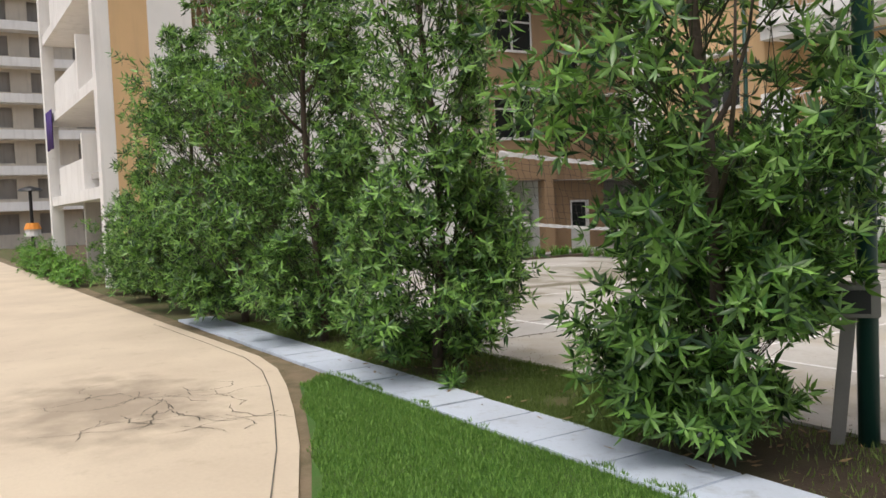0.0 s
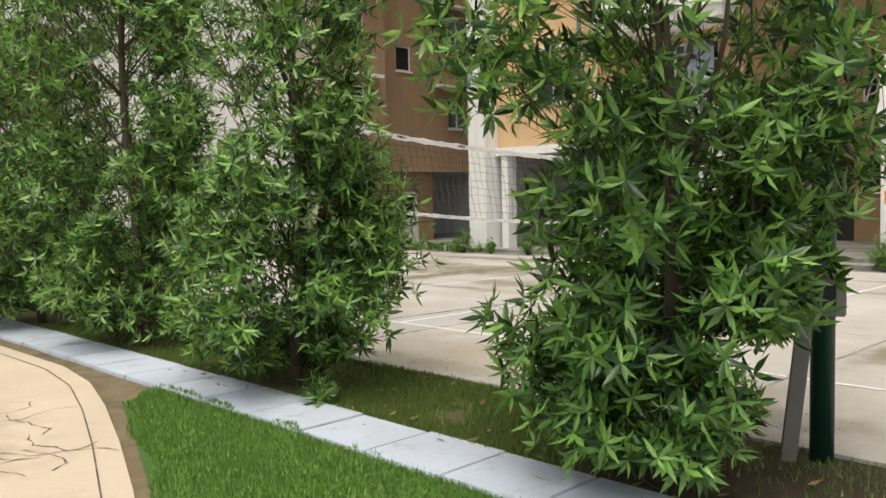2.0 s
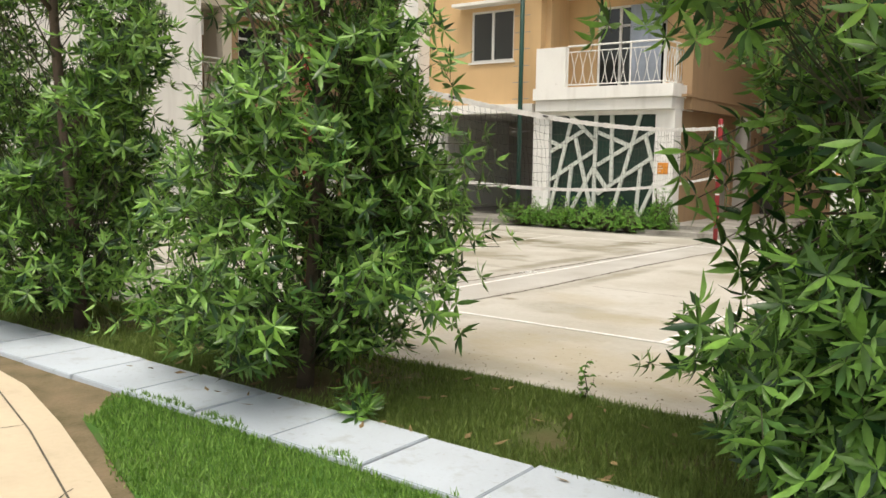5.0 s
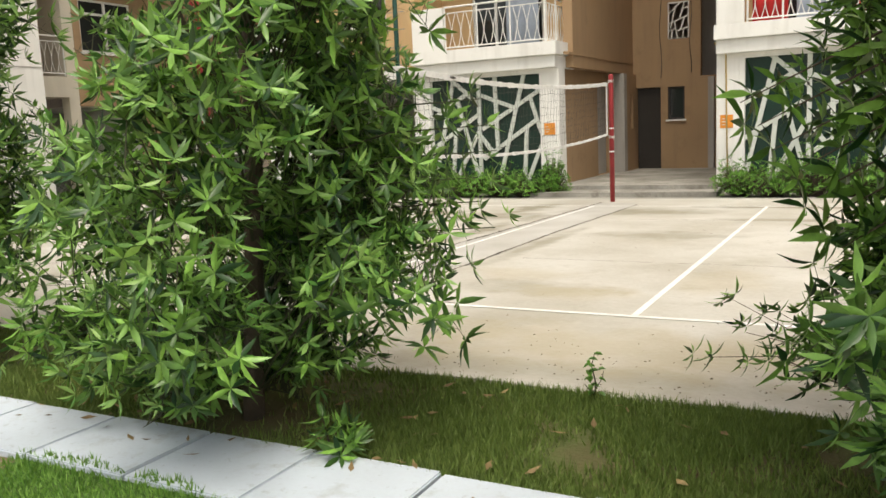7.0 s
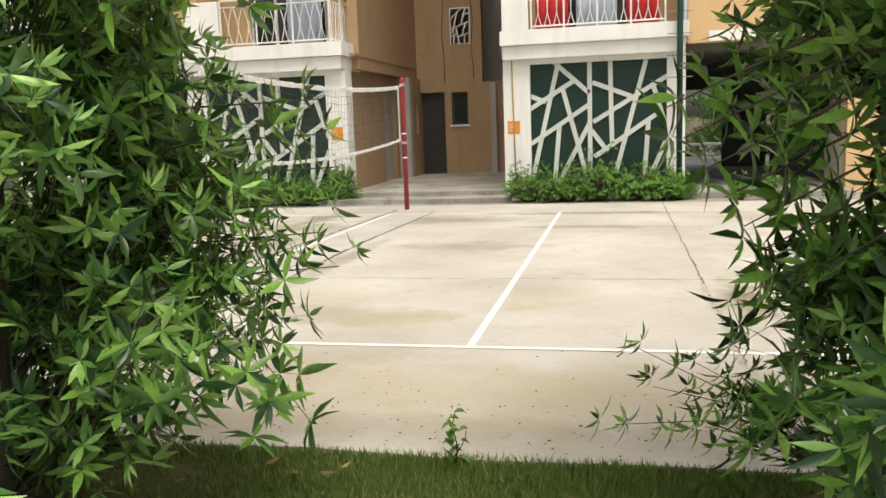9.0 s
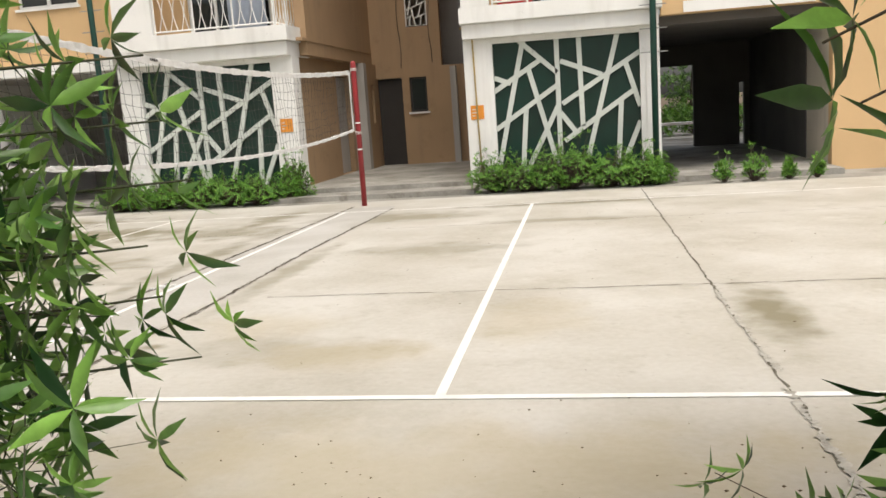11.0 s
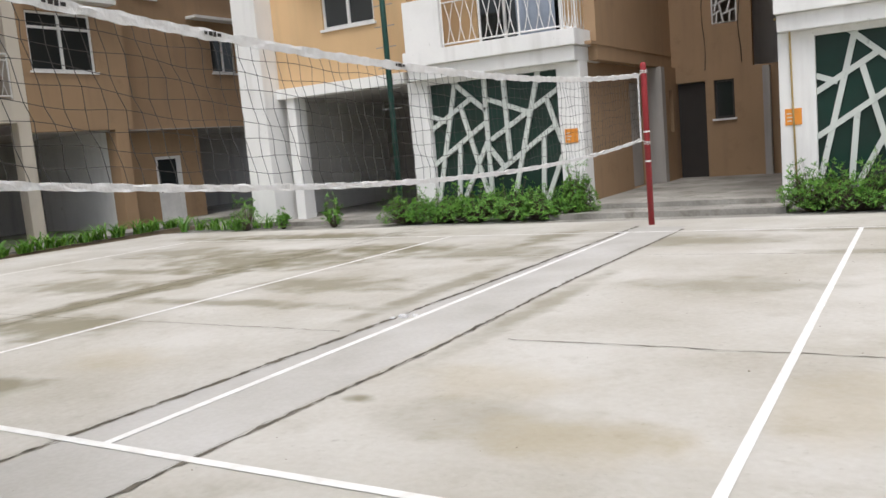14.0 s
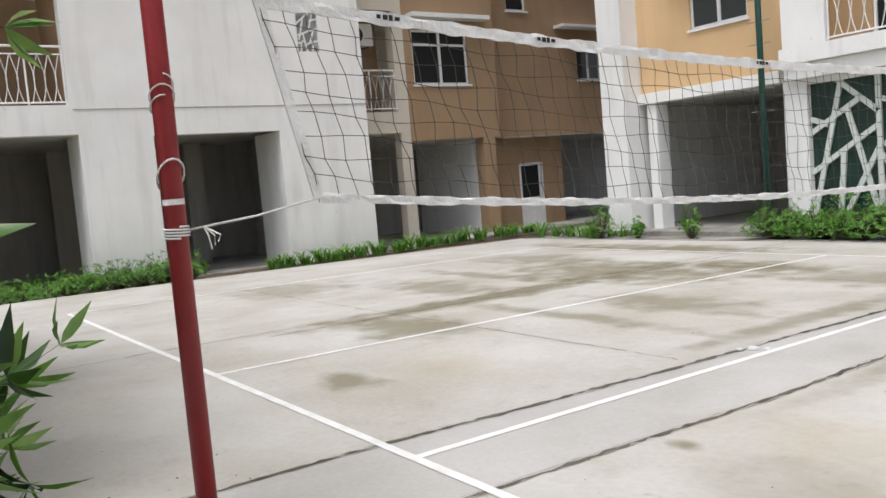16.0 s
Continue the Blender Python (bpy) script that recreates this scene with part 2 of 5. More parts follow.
for c, r, k in (((4.98, 1.7, 0), (0.34, 1.2, 1), 0.8), ((-3.6, 2.2, 0), (1.4, 0.8, 1), 0.7), ((-4.8, 6.5, 0), (3.0, 1.6, 1), 0.75), ((1.9, 0.9, 0), (1.1, 0.5, 1), 0.32), ((-8.0, 3.0, 0), (1.6, 1.2, 1), 0.5), ((5.4, -1.2, 0), (1.0, 0.4, 1), 0.45), ((-6.5, 9.4, 0), (4, 0.8, 1), 0.8), ((1.0, 8.0, 0), (2.0, 0.8, 1), 0.5), ((-2.2, 4.6, 0), (1.8, 0.7, 1), 0.6), ((-1.4, 7.0, 0), (1.8, 1.0, 1), 0.55), ((-5.8, 4.2, 0), (2.0, 0.8, 1), 0.6), ((2.2, 4.9, 0), (1.4, 0.6, 1), 0.4), ((-7.5, 7.4, 0), (2.4, 1.0, 1), 0.6), ((2.6, -1.5, 0), (3.5, 0.3, 1), 0.35), ((-2.6, 3.5, 0), (2.4, 0.28, 1), 0.6), ((-6.2, 5.4, 0), (2.6, 0.35, 1), 0.6), ((3.4, 8.9, 0), (2.6, 0.35, 1), 0.6), ((3.5, 6.9, 0), (1.6, 0.3, 1), 0.5), ((-1.1, 8.6, 0), (0.5, 1.4, 1), 0.7), ((-0.55, 4.5, 0), (0.25, 2.6, 1), 0.55), ((0.85, 3.8, 0), (0.22, 2.4, 1), 0.5), ((-1.86, 0.62, 0), (0.55, 0.32, 1), 0.75), ((0.88, 1.07, 0), (0.16, 0.13, 1), 0.8), ((-4.45, 4.4, 0), (0.5, 4.5, 1), 0.8), ((-3.2, 7.6, 0), (1.6, 0.9, 1), 0.9)):
    stain(CONCRETE, c, r, (0.17, 0.15, 0.085), k)
for c, r, k in (((3.2, -0.9, 0), (3.0, 0.8, 1), 0.6), ((2.3, 0.8, 0), (0.9, 0.45, 1), 0.55), ((1.5, 1.6, 0), (0.8, 0.5, 1), 0.4), ((3.4, 1.6, 0), (0.6, 0.9, 1), 0.4), ((-1.6, 1.4, 0), (0.9, 0.5, 1), 0.4)):
    stain(CONCRETE, c, r, (0.40, 0.34, 0.215), k * 0.8)
LAWN = material("lawn_ground", (0.05, 0.13, 0.018), (0.09, 0.11, 0.035), scale=3.0, amount=0.6, rough=0.95, bump=0.5, fine=60)
BEDGRASS = material("bed_ground", (0.08, 0.105, 0.028), (0.12, 0.085, 0.045), scale=1.4, amount=1.0, rough=0.95, bump=0.6, fine=40)
# bare soil by the second tree, its colour deepened for the tree's shade
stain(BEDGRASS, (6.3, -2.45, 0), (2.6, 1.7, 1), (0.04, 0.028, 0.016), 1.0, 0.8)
SCREED = material("pale_screed", (0.505, 0.495, 0.47), (0.34, 0.325, 0.285), scale=0.8, amount=0.8, rough=0.7, bump=0.1, fine=30)
LITTER = leafy("fallen_leaf", (0.20, 0.13, 0.06), (0.42, 0.30, 0.14), 0.7)
PLASTER = material("pale_mortar", (0.50, 0.48, 0.43), (0.25, 0.235, 0.2), amount=0.9, scale=8, rough=0.9, bump=0.4)
METERBOX = material("grey_box_paint", (0.22, 0.21, 0.18), scale=5, rough=0.5)
PINKISH = material("pale_stand_paint", (0.20, 0.19, 0.165), scale=5, rough=0.6)


# ---- building blocks ----
def box(bm, x0, y0, z0, x1, y1, z1):
    v = [bm.verts.new(p) for p in ((x0, y0, z0), (x1, y0, z0), (x1, y1, z0), (x0, y1, z0), (x0, y0, z1), (x1, y0, z1), (x1, y1, z1), (x0, y1, z1))]
    for f in ((3, 2, 1, 0), (4, 5, 6, 7), (0, 1, 5, 4), (1, 2, 6, 5), (2, 3, 7, 6), (3, 0, 4, 7)):
        bm.faces.new([v[i] for i in f])


def tube(bm, points, radii, sides=8):
    """A round bar along points, with end caps."""
    rings = []
    for i, p in enumerate(points):
        a, c = Vector(points[max(i - 1, 0)]), Vector(points[min(i + 1, len(points) - 1)])
        q = (c - a).to_track_quat("Z", "Y")
        r = radii[i] if hasattr(radii, "__len__") else radii
        rings.append([bm.verts.new(Vector(p) + q @ Vector((r * math.cos(k * math.tau / sides), r * math.sin(k * math.tau / sides), 0))) for k in range(sides)])
    for a, b in zip(rings, rings[1:]):
        for k in range(sides):
            bm.faces.new((a[k], a[(k + 1) % sides], b[(k + 1) % sides], b[k]))
    bm.faces.new(rings[0][::-1])
    bm.faces.new(rings[-1])


def bar(bm, a, b, w, d, up=(0, -1, 0)):
    """A flat bar from a to b, w wide, d deep along up."""
    a, b, n = Vector(a), Vector(b), Vector(up)
    s = (b - a).cross(n).normalized() * w / 2
    n = n.normalized() * d
    v = [bm.verts.new(p) for p in (a - s, a + s, b + s, b - s, a - s + n, a + s + n, b + s + n, b - s + n)]
    for f in ((3, 2, 1, 0), (4, 5, 6, 7), (0, 1, 5, 4), (1, 2, 6, 5), (2, 3, 7, 6), (3, 0, 4, 7)):
        bm.faces.new([v[i] for i in f])


def mesh_of(name, bm, mat, smooth=False, bevel=0.0):
    if bevel:
        bmesh.ops.bevel(bm, geom=bm.edges[:], offset=bevel, segments=2, affect="EDGES", clamp_overlap=True)
    bmesh.ops.recalc_face_normals(bm, faces=bm.faces[:])
    me = bpy.data.meshes.new(name)
    bm.to_mesh(me)
    bm.free()
    me.materials.append(mat)
    if smooth:
        for p in me.polygons:
            p.use_smooth = True
    return me


def part(name, bm, mat, parent=None, label="", smooth=False, bevel=0.0):
    ob = new(name, mesh_of(name, bm, mat, smooth, bevel))
    if parent:
        ob.parent = parent
    if label:
        ob["label"] = label
    return ob


def boxes(*list_of):
    bm = bmesh.new()
    for b in list_of:
        box(bm, *b)
    return bm


def sheet(name, verts, faces, mat, parent=None, smooth=False):
    me = bpy.data.meshes.new(name)
    me.from_pydata(verts, [], faces)
    me.materials.append(mat)
    if smooth:
        for p in me.polygons:
            p.use_smooth = True
    ob = new(name, me)
    if parent:
        ob.parent = parent
    return ob


def wall_mesh(bm, axis, t0, t1, a0, a1, z0, z1, openings):
    """A wall between t0 and t1 in thickness, a0 to a1 along, with openings (a, a, z, z) cut right through."""
    av = sorted({a0, a1, *[v for o in openings for v in o[:2] if a0 < v < a1]})
    zv = sorted({z0, z1, *[v for o in openings for v in o[2:] if z0 < v < z1]})
    def solid(i, k):
        if not (0 <= i < len(av) - 1 and 0 <= k < len(zv) - 1):
            return False
        a, z = (av[i] + av[i + 1]) / 2, (zv[k] + zv[k + 1]) / 2
        return not any(o[0] < a < o[1] and o[2] < z < o[3] for o in openings)
    cache = {}
    def V(t, a, z):
        key = (t, a, z)
        if key not in cache:
            cache[key] = bm.verts.new((a, t, z) if axis == "x" else (t, a, z))
        return cache[key]
    for i in range(len(av) - 1):
        for k in range(len(zv) - 1):
            if not solid(i, k):
                continue
            a, b, c, d = av[i], av[i + 1], zv[k], zv[k + 1]
            quads = [[(t0, a, c), (t0, b, c), (t0, b, d), (t0, a, d)], [(t1, a, c), (t1, b, c), (t1, b, d), (t1, a, d)]]
            if not solid(i - 1, k):
                quads.append([(t0, a, c), (t1, a, c), (t1, a, d), (t0, a, d)])
            if not solid(i + 1, k):
                quads.append([(t0, b, c), (t1, b, c), (t1, b, d), (t0, b, d)])
            if not solid(i, k - 1):
                quads.append([(t0, a, c), (t1, a, c), (t1, b, c), (t0, b, c)])
            if not solid(i, k + 1):
                quads.append([(t0, a, d), (t1, a, d), (t1, b, d), (t0, b, d)])
            for q in quads:
                bm.faces.new([V(*p) for p in q])


def wall(name, axis, t0, t1, a0, a1, z0, z1, openings, mat, label):
    bm = bmesh.new()
    wall_mesh(bm, axis, t0, t1, a0, a1, z0, z1, openings)
    return tagged(part(name, bm, mat), label, "wall", kind="structure")


def gz(y):
    """The court falls gently towards the building."""
    return -0.012 * max(0.0, min(y, 12.0))


# ---- ground ----
tagged(sheet("ground", [(-400, -400, -0.30), (400, -400, -0.30), (400, 400, -0.30), (-400, 400, -0.30)], [(0, 1, 2, 3)], SOIL), "bare earth under and around the estate", "ground", kind="structure")

COURT_X0, COURT_X1, COURT_Y0, COURT_Y1 = -11.8, 22.0, -1.82, 10.7
bm = bmesh.new()
xs = [COURT_X0 + (COURT_X1 - COURT_X0) * i / 40 for i in range(41)]
ys = [COURT_Y0, -1.0, 0.0, 3.0, 6.0, 9.0, COURT_Y1]
top = [[bm.verts.new((x, y + (0.025 * math.sin(x * 3.1) + 0.02 * math.sin(x * 7.7) if y == COURT_Y0 else 0), gz(y))) for x in xs] for y in ys]
for a, b in zip(top, top[1:]):
    for i in range(40):
        bm.faces.new((a[i], a[i + 1], b[i + 1], b[i]))
low = [bm.verts.new((v.co.x, v.co.y, -0.3)) for v in top[0]]
for i in range(40):
    bm.faces.new((low[i], low[i + 1], top[0][i + 1], top[0][i]))
lowl = [bm.verts.new((COURT_X0, y, -0.3)) for y in ys]
for i in range(len(ys) - 1):
    bm.faces.new((lowl[i], lowl[i + 1], top[i + 1][0], top[i][0]))
court = tagged(part("court_floor", bm, CONCRETE), "weathered pale concrete volleyball court with stains", "court floor", kind="structure")


def strip(bm, x0, y0, x1, y1, lift=0.005, askew=0.0):
    n = max(1, int(abs(y1 - y0) / 1.5))
    for i in range(n):
        a, b = y0 + (y1 - y0) * i / n, y0 + (y1 - y0) * (i + 1) / n
        v = [bm.verts.new((x, y, gz(y) + lift)) for x, y in ((x0 + askew * a, a), (x1 + askew * a, a), (x1 + askew * b, b), (x0 + askew * b, b))]
        bm.faces.new(v)


for nm, r in (("sideline", (-9.0, -0.03, 9.0, 0.03)), ("sideline", (-9.0, 8.97, 9.0, 9.02)), ("end_line", (-9.03, 0.03, -8.97, 8.97)), ("end_line", (8.97, 0.03, 9.03, 8.97)),
              ("centre_line", (-0.03, 0.03, 0.03, 8.97)), ("attack_line", (3.01, 0.03, 3.065, 8.97)), ("attack_line", (-3.03, 0.03, -2.97, 8.97))):
    bm = bmesh.new()
    strip(bm, *r, askew=-0.0075 if nm == "centre_line" or r[0] == 3.01 else 0.0)
    part(nm, bm, LINE, court, "worn white painted court line")

ROAD_EDGE = [(-60, -4.2), (-11, -3.95), (-4.6, -3.88), (-2.2, -3.82), (-0.5, -3.80), (0.4, -3.92), (1.3, -4.17), (2.3, -4.50), (3.3, -4.86), (4.4, -5.32), (5.6, -5.95), (7.2, -7.0), (9.5, -9.0), (12, -12.5), (13, -30)]
v = [(x, y, 0.0) for x, y in ROAD_EDGE] + [(x, -30.0, 0.0) for x, y in ROAD_EDGE]
n = len(ROAD_EDGE)
tagged(sheet("road", v, [(i + n, i + n + 1, i + 1, i) for i in range(n - 1)], ROAD), "cream stamped concrete driveway, cracked in places", "road", kind="structure")
bm = bmesh.new()
inner = []
for (xa, ya), (xb, yb) in zip(ROAD_EDGE[2:-3], ROAD_EDGE[3:-2]):
    inner += [(xa + (xb - xa) * i / 5, ya + (yb - ya) * i / 5 - 0.17, 0.004) for i in range(5)]
for a, b in zip(inner, inner[1:]):
    bar(bm, a, b, 0.010, 0.001, (0, 0, 1))
part("groove", bm, CRACK, bpy.data.objects["road"], "dark groove along the driveway edge")
v = [(x, y, -0.020) for x, y in ROAD_EDGE] + [(x, -3.62, -0.020) for x, y in ROAD_EDGE[:-1]] + [(60, -3.62, -0.020)]
tagged(sheet("verge", v, [(i, i + 1, i + 1 + n, i + n) for i in range(n - 1)], VERGE), "brown soil verge beside the driveway", "soil", kind="structure")
lawn_edge = [(1.05, -3.70), (1.35, -4.06), (2.3, -4.40), (3.3, -4.77), (4.4, -5.24), (5.6, -5.87), (7.2, -6.92), (9.5, -8.92), (12, -12.4), (14, -30)]
v = [(x, y, -0.012) for x, y in lawn_edge] + [(x, -3.615, -0.012) for x, y in lawn_edge[:-1]] + [(60, -3.615, -0.012)]
m = len(lawn_edge)
tagged(sheet("lawn", v, [(i, i + 1, i + 1 + m, i + m) for i in range(m - 1)], LAWN), "smooth mown green lawn", "lawn", kind="structure")
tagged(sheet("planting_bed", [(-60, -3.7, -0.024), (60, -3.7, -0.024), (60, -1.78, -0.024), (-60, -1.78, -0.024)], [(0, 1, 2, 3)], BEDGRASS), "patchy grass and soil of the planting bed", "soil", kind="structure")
tagged(sheet("side_ground", [(-13, -3.9, -0.05), (-11.75, -3.9, -0.05), (-11.75, 12.5, -0.15), (-13, 12.5, -0.15)], [(0, 1, 2, 3)], SOIL), "soil strip along the wing", "soil", kind="structure")
tagged(sheet("back_ground", [(-16, 10.65, -0.16), (22, 10.65, -0.16), (22, 40, -0.16), (-16, 40, -0.16)], [(0, 1, 2, 3)], PAVE), "grey cement apron below the building", "pavement", kind="structure")


def wobble(bm, pts, w0, w1, seed, lift=0.0035, step=0.06):
    """A thin irregular ribbon that lies on the court along the points."""
    rnd = random.Random(seed)
    rows = []
    for (xa, ya), (xb, yb) in zip(pts, pts[1:]):
        L = math.hypot(xb - xa, yb - ya)
        n = max(2, int(L / step))
        nx, ny = -(yb - ya) / L, (xb - xa) / L
        for i in range(n + 1):
            f = i / n
            o = rnd.uniform(-0.011, 0.011) + 0.006 * math.sin(i * 0.31 + seed)
            w = rnd.uniform(w0, w1) / 2 * (1 if rnd.random() > 0.12 else 0.25)
            x, y = xa + (xb - xa) * f + nx * o, ya + (yb - ya) * f + ny * o
            rows.append((bm.verts.new((x + nx * w, y + ny * w, gz(y) + lift)), bm.verts.new((x - nx * w, y - ny * w, gz(y) + lift))))
    for a, b in zip(rows, rows[1:]):
        bm.faces.new((a[0], a[1], b[1], b[0]))


bm = bmesh.new()
ya = [-1.75 + 11.4 * i / 12 for i in range(13)]
rows = [[bm.verts.new((x, y, gz(y) + 0.0015)) for x in (-0.30 + 0.012 * y, 0.63)] for y in ya]
for a, b in zip(rows, rows[1:]):
    bm.faces.new((a[0], a[1], b[1], b[0]))
part("screed_strip", bm, SCREED, court, "paler cement strip filled in under the net")
for pts, w0, w1 in (([(-0.38, -1.8), (-0.33, 0.0), (-0.24, 2.2), (-0.2, 5), (-0.16, 9.8)], 0.014, 0.062), ([(0.60, -1.8), (0.64, 0.0), (0.70, 2.2), (0.62, 5.0), (0.66, 9.3)], 0.010, 0.048),
                    ([(-4.6, -1.8), (-4.6, 10.6)], 0.008, 0.024), ([(-4.32, 1.0), (-4.34, 10.0)], 0.006, 0.03), ([(-9, 2.57), (-0.4, 2.57)], 0.004, 0.014), ([(1.1, 2.57), (12, 2.57)], 0.006, 0.02),
                    ([(-9, 6.74), (-0.3, 6.74)], 0.004, 0.014), ([(0.9, 6.74), (12, 6.74)], 0.004, 0.014), ([(4.74, -1.8), (4.74, 10.6)], 0.006, 0.02)):
    bm = bmesh.new()
    wobble(bm, pts, w0, w1, int(pts[0][0] * 100))
    if w1 > 0.04:
        wobble(bm, [(x + 0.022, y) for x, y in pts], 0.001, 0.008, int(pts[0][0] * 70) + 3, 0.0042)
        wobble(bm, [(x - 0.02, y) for x, y in pts], 0.001, 0.006, int(pts[0][0] * 50) + 5, 0.0046)
    part("crack", bm, CRACK, court, "dark dirt-filled joint in the concrete")
for y0, y1 in ((0.35, 2.35), (-1.6, 0.1)):
    bm = bmesh.new()
    wobble(bm, [(4.75, y0), (4.73, y1)], 0.008, 0.065, int(y0 * 10), 0.006, 0.018)
    part("mortar_smear", bm, PLASTER, court, "pale mortar smeared along the joint")
bm = bmesh.new()
rnd = random.Random(5)
for k in range(26):
    x, y = rnd.gauss(1.2, 0.6), rnd.gauss(-5.5, 0.42)
    a = rnd.uniform(-0.9, 0.9)
    pts = [(x, y)]
    for j in range(rnd.randint(3, 6)):
        a += rnd.uniform(-1.0, 1.0)
        pts.append((pts[-1][0] + 0.16 * math.cos(a), pts[-1][1] + 0.16 * math.sin(a)))
    wobble(bm, pts, 0.003, 0.013, k, 0.004, 0.05)
tagged(part("crack", bm, CRACK, bpy.data.objects["road"]), "map cracking in the stamped driveway")

# slab path: one stone after another
path = tagged(new("slab_path"), "line of pale grey stone slabs across the grass", "path", kind="structure")
rnd = random.Random(3)
k = 0
for i in range(-12, 13):
    x = 3.03 + 0.653 * i
    bm = bmesh.new()
    x0, x1 = x + 0.006, x + 0.645
    box(bm, x0, -3.62 + rnd.uniform(-0.012, 0.012), -0.08, x1, -3.06 + rnd.uniform(-0.012, 0.012), 0.012 + rnd.uniform(-0.004, 0.004))
    part("slab", bm, SLAB, path, bevel=0.006)

rnd = random.Random(8)
bm = bmesh.new()
for k in range(420):
    x = rnd.gauss(3.4, 2.2)
    y = -1.75 + abs(rnd.gauss(0, 0.55)) if k < 330 else rnd.uniform(-1, 8)
    s = rnd.uniform(0.003, 0.009)
    z = gz(y)
    v = [bm.verts.new((x + s * rnd.uniform(0.6, 1.6) * math.cos(a), y + s * math.sin(a), z)) for a in (0.3, 2.4, 4.5)] + [bm.verts.new((x, y, z + s * 0.7))]
    for f in ((0, 1, 3), (1, 2, 3), (2, 0, 3)):
        bm.faces.new([v[i] for i in f])
tagged(part("dirt_crumbs", bm, SOIL), "dark crumbs of dirt scattered on the court", "dirt", kind="stuff")

# ---- main block, facing the court ----
FY = 12.4
SO, BZ = 2.72, 3.30
TOP = 27.3
FLOORS = 8


def window(name, axis, plane, a0, a1, z0, z1, face, transom=0.0, mullions=1, label="white framed sliding window with dark panes", paint=None):
    """A framed window in an opening. face: -1 or 1, the way it looks along its thin axis."""
    e = tagged(new(name), label, "window", kind="structure")
    def P(a, t, z):
        return (a, t, z) if axis == "x" else (t, a, z)
    def B(bm, a, b, c, d, t0, t1):
        lo, hi = P(a, min(t0, t1), c), P(b, max(t0, t1), d)
        box(bm, *lo, *hi)
    t0, t1 = plane - face * 0.10, plane - face * 0.05
    bm = bmesh.new()
    w = 0.055
    B(bm, a0, a1, z0, z0 + w, t0, t1)
    B(bm, a0, a1, z1 - w, z1, t0, t1)
    B(bm, a0, a0 + w, z0 + w, z1 - w, t0, t1)
    B(bm, a1 - w, a1, z0 + w, z1 - w, t0, t1)
    for i in range(mullions):
        m = a0 + (a1 - a0) * (i + 1) / (mullions + 1)
        B(bm, m - 0.035, m + 0.035, z0 + w, z1 - w, t0, t1 + face * 0.01)
    if transom:
        B(bm, a0 + w, a1 - w, transom - 0.03, transom + 0.03, t0, t1 + face * 0.004)
    part("window_frame", bm, paint or FRAME, e)
    for i in range(mullions + 1):
        bm = bmesh.new()
        B(bm, a0 + (a1 - a0) * i / (mullions + 1) + 0.03, a0 + (a1 - a0) * (i + 1) / (mullions + 1) - 0.03, z0 + 0.03, z1 - 0.03, t0 + face * 0.018, t0 + face * 0.024)
        part("pane", bm, PANE, e)
    bm = bmesh.new()
    B(bm, a0 - 0.05, a1 + 0.05, z0 - 0.05, z0, plane - face * 0.12, plane + face * 0.05)
    part("window_sill", bm, WHITE, e)
    return e


def railing(axis, plane, a0, a1, z0, z1, label="white painted steel balcony railing with curved bars"):
    e = tagged(new("balcony_railing"), label, "railing")
    def P(a, z, t=0.0):
        return (a, plane + t, z) if axis == "x" else (plane + t, a, z)
    for nm, z, r in (("top_rail", z1, 0.024), ("upper_rail", z1 - 0.14, 0.014), ("bottom_rail", z0 + 0.06, 0.018)):
        bm = bmesh.new()
        tube(bm, [P(a0, z), P(a1, z)], r, 6)
        part(nm, bm, RAIL, e)
    n = max(1, round((a1 - a0) / 0.75))
    for i in range(n + 1):
        bm = bmesh.new()
        a = a0 + (a1 - a0) * i / n
        tube(bm, [P(a, z0), P(a, z1)], 0.02, 6)
        part("post", bm, RAIL, e)
        if i < n:
            span = (a1 - a0) / n
            for k in range(1, 7):
                c = a + span * k / 7
                s = 0.055 * (1 if k % 2 else -1)
                bm = bmesh.new()
                tube(bm, [P(c + s * math.sin(math.pi * (j / 6) * 1.4 - 0.4), z0 + 0.06 + (z1 - 0.2 - z0) * j / 6) for j in range(7)], 0.009, 4)
                part("bar", bm, RAIL, e)
    return e


LATTICE_BARS = [(0.69, 2.64, 0.11, 0.2), (0.6, 2.65, 1.32, 1.99), (0.08, 1.7, 1.02, 2.26), (0.1, 1.97, 0.42, 1.84), (0.09, 0.97, 1.33, 1.76), (0.77, 2.11, 1.3, 0.1),
                (1.33, 2.66, 1.33, 0.1), (0.7, 1.37, 0.58, 0.1), (0.65, 0.1, 1.34, 1.4), (1.75, 2.65, 1.78, 0.94), (1.39, 2.2, 2.17, 1.89), (2.48, 2.65, 1.85, 0.3),
                (1.4, 1.39, 2.89, 2.27), (1.36, 1.22, 1.63, 0.85), (1.42, 0.67, 2.74, 1.55), (2.61, 2.1, 2.87, 1.25), (2.52, 1.41, 2.43, 0.1), (2.87, 0.97, 2.5, 0.1)]


